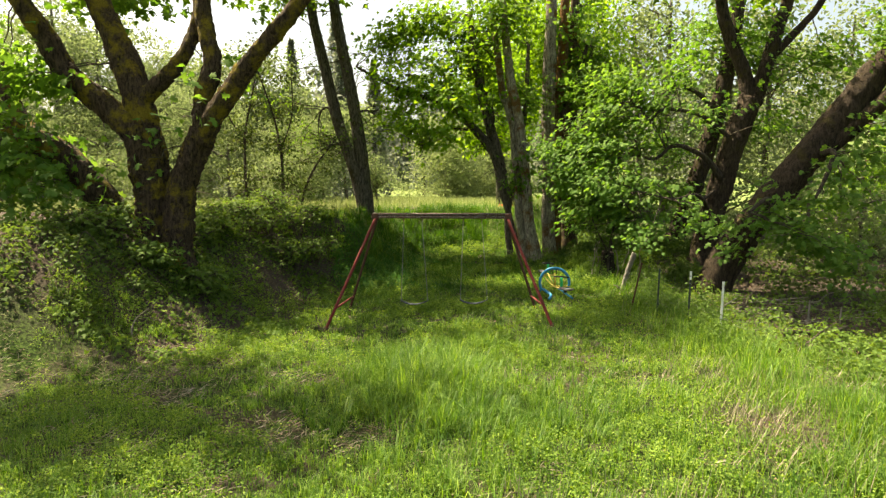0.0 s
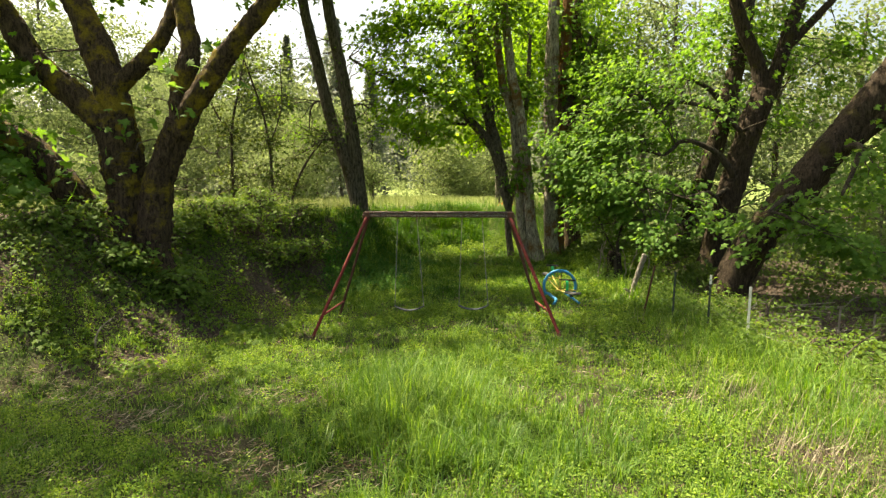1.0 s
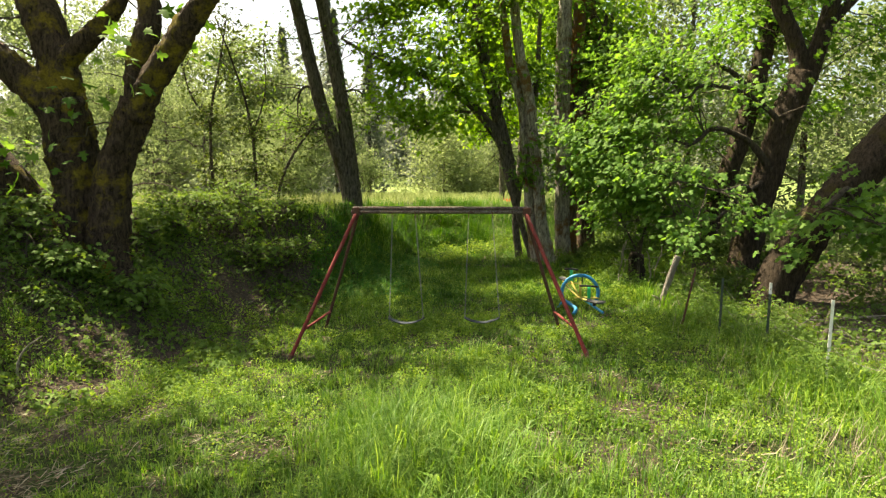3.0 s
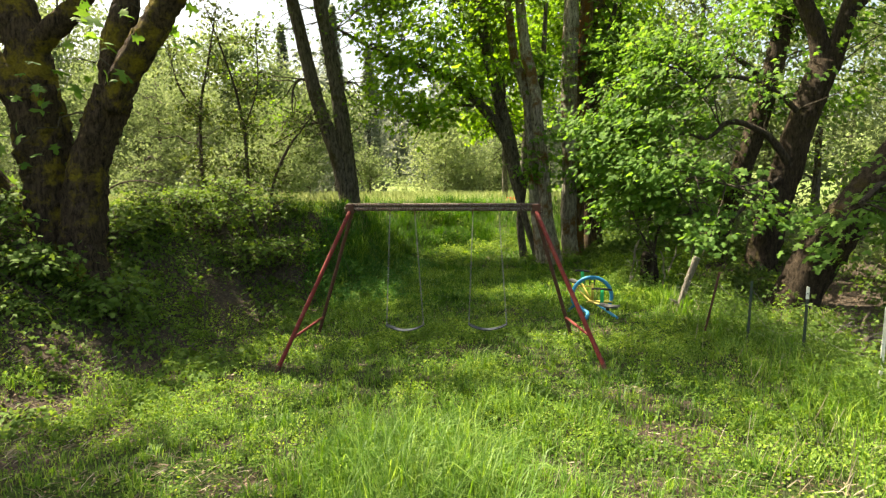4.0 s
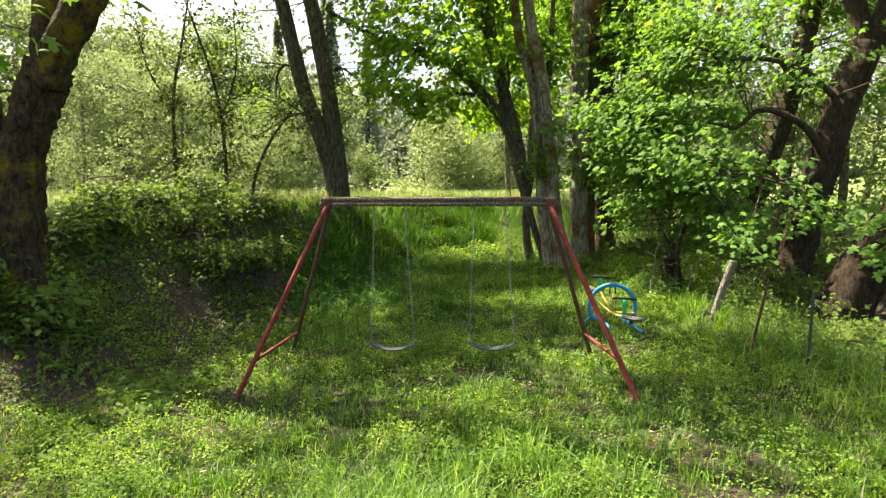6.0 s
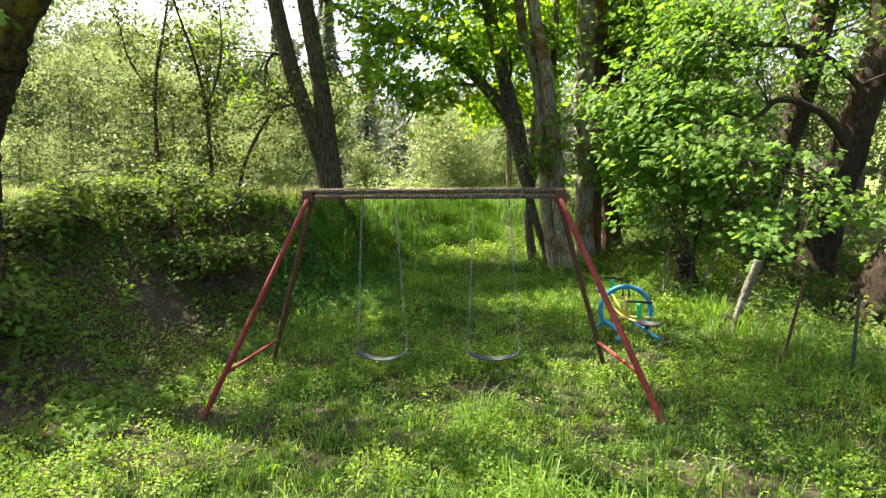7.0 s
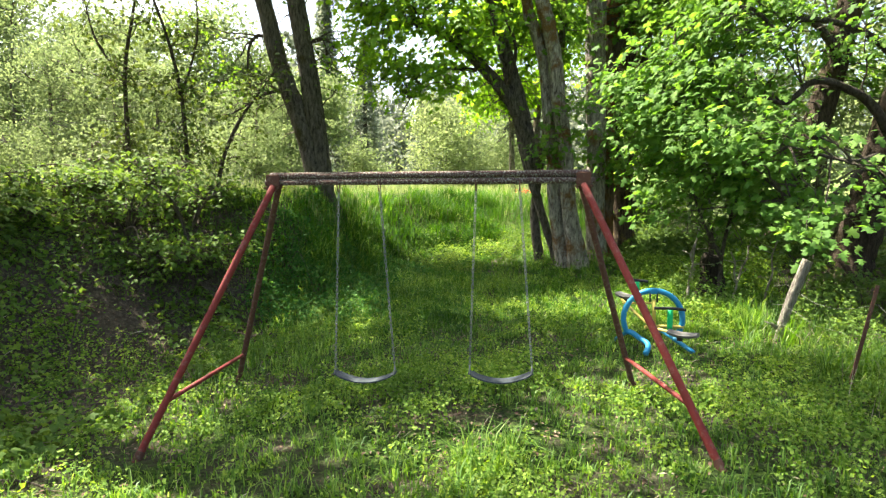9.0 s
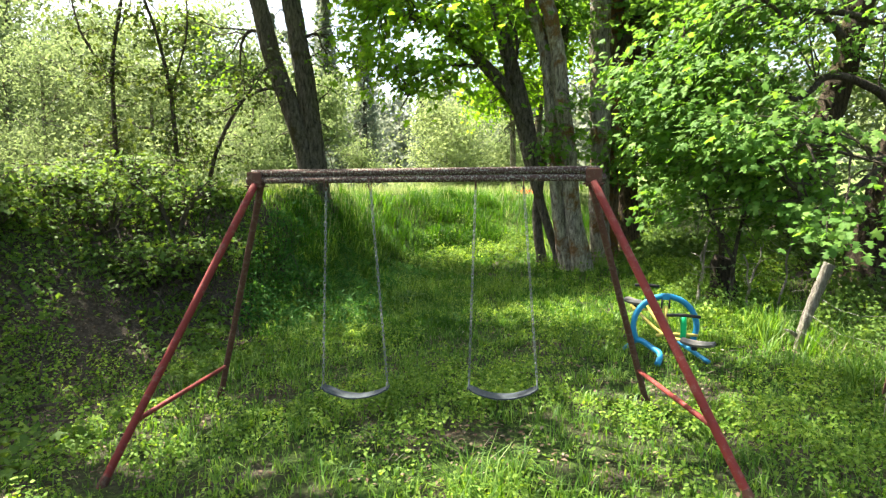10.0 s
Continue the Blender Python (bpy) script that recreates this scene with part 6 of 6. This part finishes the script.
def bare(x, y):
    """Where litter shows through: 0 to 1."""
    b = smooth01((lumps(x, y, 1.9, 5.0) + lumps(x, y, 4.7, 8.0) * 0.8 - 0.14) / 0.22)
    x, y = np.asarray(x), np.asarray(y)
    left = smooth01((-2.4 - x) / 2.0) * (0.45 + 0.55 * smooth01((y - 8) / 1.5))
    worn = np.exp(-((x + 1.15) ** 2 + (y - 12.3) ** 2) / 0.12) + np.exp(-((x - 0.12) ** 2 + (y - 12.2) ** 2) / 0.14)
    litter = smooth01((-4.3 + 1.2 * smooth01((y - 10.6) / 1.8) - x) / 0.9) * smooth01((y - 9.3) / 1.5) * smooth01((17.4 - y) / 1.2)
    swing_floor = np.exp(-((x + 0.6) / 2.6) ** 2 - ((y - 11.6) / 1.9) ** 2) * smooth01((lumps(x, y, 6.3, 1.0) + 0.7 * lumps(x, y, 11.0, 6.0) + 0.02) / 0.25)
    b = 0.75 * b * smooth01((18.5 - y) / 2)
    for px, py, r in ((-4.6, 7.95, 0.6), (-3.55, 7.3, 0.5), (-1.65, 6.4, 0.5), (-0.55, 6.1, 0.45), (-2.15, 8.1, 0.35), (3.95, 6.6, 0.45), (1.75, 10.5, 0.3), (-3.7, 8.9, 0.35), (-4.9, 9.3, 0.5), (2.9, 8.3, 0.3)):
        worn = worn + 1.3 * np.exp(-(((x - px) / r) ** 2 + ((y - py) / (0.75 * r)) ** 2) * (1 + 0.8 * lumps(x, y, 7.0, 12.0)))
    worn = worn + 0.22 * swing_floor
    return np.clip(b * (0.6 + 0.4 * left) + worn + litter * 0.72, 0, 0.97)


def tall(x, y):
    """Where the grass stands long: the tussock before the swings, the fence line, the steep bank."""
    t = 1.2 * np.exp(-(((x + 0.15) / 1.15) ** 2 + ((y - 7.7) / 1.6) ** 2))
    f = (0.08 * smooth01((x - 2.6) / 1.2) + 0.65 * np.exp(-((x - 4.2 + 0.12 * (y - 11)) / 0.55) ** 2)) * smooth01((18 - y) / 2)
    b = np.exp(-(((x + 3.4) / 1.1) ** 2 + ((y - 19) / 2.4) ** 2))
    t = t + 0.9 * np.exp(-(((x - 0.05) / 0.35) ** 2 + ((y - 11.2) / 0.5) ** 2))
    t = t + 0.3 * smooth01((x + 0.8) / 1.0) * smooth01((11.0 - y) / 1.5) * smooth01((lumps(x, y, 1.6, 14.0) + 0.15) / 0.4)
    return np.clip(t + f + b + 0.35 * np.clip(lumps(x, y, 1.1, 3.0), 0, 1), 0, 1.5)


def meadow_grass():
    g = np.random.default_rng(901)
    # tufts: blades that spread from one root
    cx, cy = clumped(10500, -8.0, 7.0, 4.4, 22, g, 1.35)
    keep = (g.random(len(cx)) > bare(cx, cy)) & (g.random(len(cx)) < 0.4 + 0.6 * tall(cx, cy)) & (np.abs(cx - 0.5) < 4.0 + 0.55 * (cy - 3)) & ((cx < 5.0) | (cy < 9.5)) & ((cx > -3.7) | (cy < 10) | (g.random(len(cx)) < 0.15))
    cx, cy = cx[keep], cy[keep]
    size = g.uniform(0.55, 1.4, len(cx))
    k = (21 + 10 * tall(cx, cy)).astype(int)
    x, y, s = np.repeat(cx, k), np.repeat(cy, k), np.repeat(size, k)
    x, y = x + g.normal(0, 0.045, len(x)) * s, y + g.normal(0, 0.045, len(x)) * s
    t = tall(x, y)
    h = (0.14 + 0.36 * t) * s * g.uniform(0.5, 1.2, len(x))
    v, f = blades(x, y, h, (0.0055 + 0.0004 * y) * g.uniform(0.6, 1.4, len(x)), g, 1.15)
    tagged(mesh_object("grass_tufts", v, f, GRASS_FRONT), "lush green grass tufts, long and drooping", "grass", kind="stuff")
    # thin growth on the ground behind
    x, y = np.r_[g.uniform(-10, 10, 5500), g.uniform(4.6, 10, 3500)], np.r_[g.uniform(-5, 4.8, 5500), g.uniform(4, 8.8, 3500)]
    v, f = blades(x, y, (0.07 + 0.12 * np.clip(lumps(x, y, 1.1, 3.0), 0, 1)) * g.uniform(0.5, 1.4, len(x)), 0.012 * g.uniform(0.6, 1.4, len(x)), g, 0.9)
    tagged(mesh_object("rough_grass", v, f, GRASS_FRONT), "rough short green grass over bare soil", "grass", kind="stuff")
    # short turf between them
    x, y = clumped(100000, -7.5, 6.5, 4.4, 20, g, 1.5)
    keep = (g.random(len(x)) > bare(x, y) * 1.02) & (np.abs(x - 0.5) < 3.8 + 0.55 * (y - 3))
    x, y = x[keep], y[keep]
    h = (0.08 + 0.1 * tall(x, y)) * g.uniform(0.5, 1.5, len(x))
    v, f = blades(x, y, h, (0.005 + 0.0004 * y) * g.uniform(0.7, 1.4, len(x)), g, 0.75)
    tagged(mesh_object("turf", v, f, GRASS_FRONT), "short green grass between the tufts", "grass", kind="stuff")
    x = np.r_[g.uniform(-6, -0.5, 42000), g.uniform(-2.5, 4.5, 31000)]
    y = np.r_[g.uniform(15.5, 27, 42000), g.uniform(16, 28, 31000)]
    keep = (g.random(len(x)) > 1.1 * bare(x, y)) & (ground_z(x, y) < 1.95) & ((x > -4.3) | (g.random(len(x)) < 0.25))
    x, y = x[keep], y[keep]
    steep = smooth01((ground_z(x, y) - 0.35) / 0.5)
    clump = 0.45 + 1.1 * np.clip(0.5 + lumps(x, y, 3.3, 9.0) + 0.7 * lumps(x, y, 8.1, 4.0), 0, 1.2)
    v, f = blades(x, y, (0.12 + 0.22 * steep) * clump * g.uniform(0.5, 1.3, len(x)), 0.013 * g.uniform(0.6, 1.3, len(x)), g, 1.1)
    tagged(mesh_object("bank_grass", v, f, GRASS), "green grass on the bank and in the hollow, darkened for shade", "grass", kind="stuff")
    n = 32000
    x, y = g.uniform(-26, 5, n), 19 + 45 * g.random(n) ** 2.0
    z = ground_z(x, y)
    k = (z > 1.2)
    x, y = x[k], y[k]
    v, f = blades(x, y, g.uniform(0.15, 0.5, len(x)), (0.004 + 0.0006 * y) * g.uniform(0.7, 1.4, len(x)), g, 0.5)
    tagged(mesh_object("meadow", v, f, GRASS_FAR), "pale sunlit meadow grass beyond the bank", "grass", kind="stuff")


def weeds():
    """Broadleaf plants in mounds, each a dome of small leaves."""
    g = np.random.default_rng(911)
    cx, cy = clumped(13800, -7.5, 5.4, 4.4, 20, g, 1.2)
    keep = (g.random(len(cx)) > bare(cx, cy) * 0.85) & (g.random(len(cx)) < 0.12 + 0.4 * smooth01((cx - 1.8) / 0.8) * smooth01((11.5 - cy) / 1.5) + 0.88 * smooth01((lumps(cx, cy, 1.7, 11.0) + 0.5 * lumps(cx, cy, 4.3, 2.0) + 0.12) / 0.3)) & (np.abs(cx - 0.5) < 4.0 + 0.55 * (cy - 3)) & (g.random(len(cx)) > 0.55 * smooth01((cy - 13.5) / 2))
    keep &= g.random(len(cx)) > 0.25 * smooth01((cx + 0.9) / 1.2) * smooth01((10.8 - cy) / 1.5)
    for fx, fy in ((-2.80, 11.40), (1.765, 11.40), (-2.80, 13.24), (1.465, 13.24)):
        keep &= np.hypot(cx - fx, cy - fy) > 0.28
    cx, cy = cx[keep], cy[keep]
    R = g.uniform(0.07, 0.23, len(cx))
    H = R * g.uniform(0.4, 1.25, len(cx)) * (1 + 0.9 * np.clip(lumps(cx, cy, 2.9, 21.0), 0, 1))
    k = (12 + 950 * R * R).astype(int)
    x0, y0, R, H = (np.repeat(a, k) for a in (cx, cy, R, H))
    d, a = np.sqrt(g.random(len(x0))), g.uniform(0, 6.28, len(x0))
    x, y = x0 + R * d * np.cos(a), y0 + R * d * np.sin(a)
    z = ground_z(x, y) + 0.015 + H * np.sqrt(1 - 0.9 * d * d) * g.uniform(0.45, 1.05, len(x))
    pos = np.stack([x, y, z], -1)
    out = np.stack([np.cos(a) * d * 0.6, np.sin(a) * d * 0.6, np.ones(len(x))], -1)
    v, f = scatter(ROUND, pos, out + g.normal(0, 0.42, pos.shape), g.uniform(0.013, 0.032, len(x)) * (1 + 0.055 * np.clip(y - 6.5, 0, 7)), g, out * (1, 1, 0))
    tagged(mesh_object("weeds", v, f, LEAF_WEED), "low yellow-green broadleaf weeds in dense mounds", "weeds", kind="stuff")


def litter():
    g = np.random.default_rng(921)
    x, y = clumped(75000, -9, 8, 3.8, 19, g, 1.2)
    keep = g.random(len(x)) < 0.12 + bare(x, y) + 0.45 * smooth01((x - 5.0) / 0.5)
    x, y = x[keep], y[keep]
    pos = np.stack([x, y, ground_z(x, y) + g.uniform(0.004, 0.03, len(x))], -1)
    v, f = scatter(OVAL, pos, g.normal(0, 0.3, pos.shape) + (0, 0, 1), g.uniform(0.016, 0.045, len(x)) * (1 + 0.03 * np.clip(y - 4, 0, 10)), g)
    tagged(mesh_object("leaf_litter", v, f, LITTER), "dry brown fallen leaves on bare soil", "leaf litter", kind="stuff")


def straw():
    """Dead grass lying flat on the bare patches and standing thin along the fence."""
    g = np.random.default_rng(941)
    x, y = clumped(60000, -7, 6.5, 3.8, 17, g, 1.2)
    by_fence = np.exp(-((x - 4.0) / 0.6) ** 2)
    open_side = smooth01((x - 0.2) / 1.5) * smooth01((10.5 - y) / 2) * smooth01((lumps(x, y, 1.3, 17.0) + 0.2) / 0.4)
    keep = g.random(len(x)) < 0.5 * smooth01((bare(x, y) - 0.25) / 0.3) * smooth01((11.5 - y) / 3) + 0.10 * by_fence + 0.28 * open_side + 0.02
    x, y, open_side = x[keep], y[keep], open_side[keep]
    flat = np.where((np.abs(x - 4.0) < 0.8) | (open_side > g.random(len(x))), g.uniform(0.1, 0.42, len(x)), g.uniform(0.02, 0.07, len(x)))
    z = ground_z(x, y)
    a = g.uniform(0, 6.28, len(x))
    ln = g.uniform(0.05, 0.18, len(x))
    d = np.stack([np.cos(a) * ln, np.sin(a) * ln, flat], -1)
    w = np.stack([-np.sin(a), np.cos(a), np.zeros(len(x))], -1) * g.uniform(0.0014, 0.0032, len(x))[:, None]
    p = np.stack([x, y, z + 0.01], -1)
    v = np.stack([p - w, p + w, p + d * 0.6 + w + (0, 0, 0.01), p + d], 1).reshape(-1, 3)
    k = np.arange(len(x))[:, None] * 4
    f = np.stack([k + (0, 1, 2), k + (0, 2, 3)], 1).reshape(-1, 3)
    tagged(mesh_object("dry_grass", v, f, STRAW), "pale dead grass stems on bare patches and by the fence", "dry grass", kind="stuff")


meadow_grass()
straw()
weeds()
litter()


def red_flowers():
    g = np.random.default_rng(931)
    x, y = 0.34, 28.5
    pos = np.stack([x + g.normal(0, 0.16, 60), y + g.normal(0, 0.12, 60), ground_z(x, y) + g.uniform(0.02, 0.14, 60)], -1)
    v, f = scatter(OVAL, pos, g.normal(0, 0.6, pos.shape) + (0, -0.4, 0.6), g.uniform(0.04, 0.08, 60), g)
    tagged(mesh_object("red_flowers", v, f, FLOWER), "clump of orange-red flowers in the meadow grass", "flowers", kind="stuff")


red_flowers()
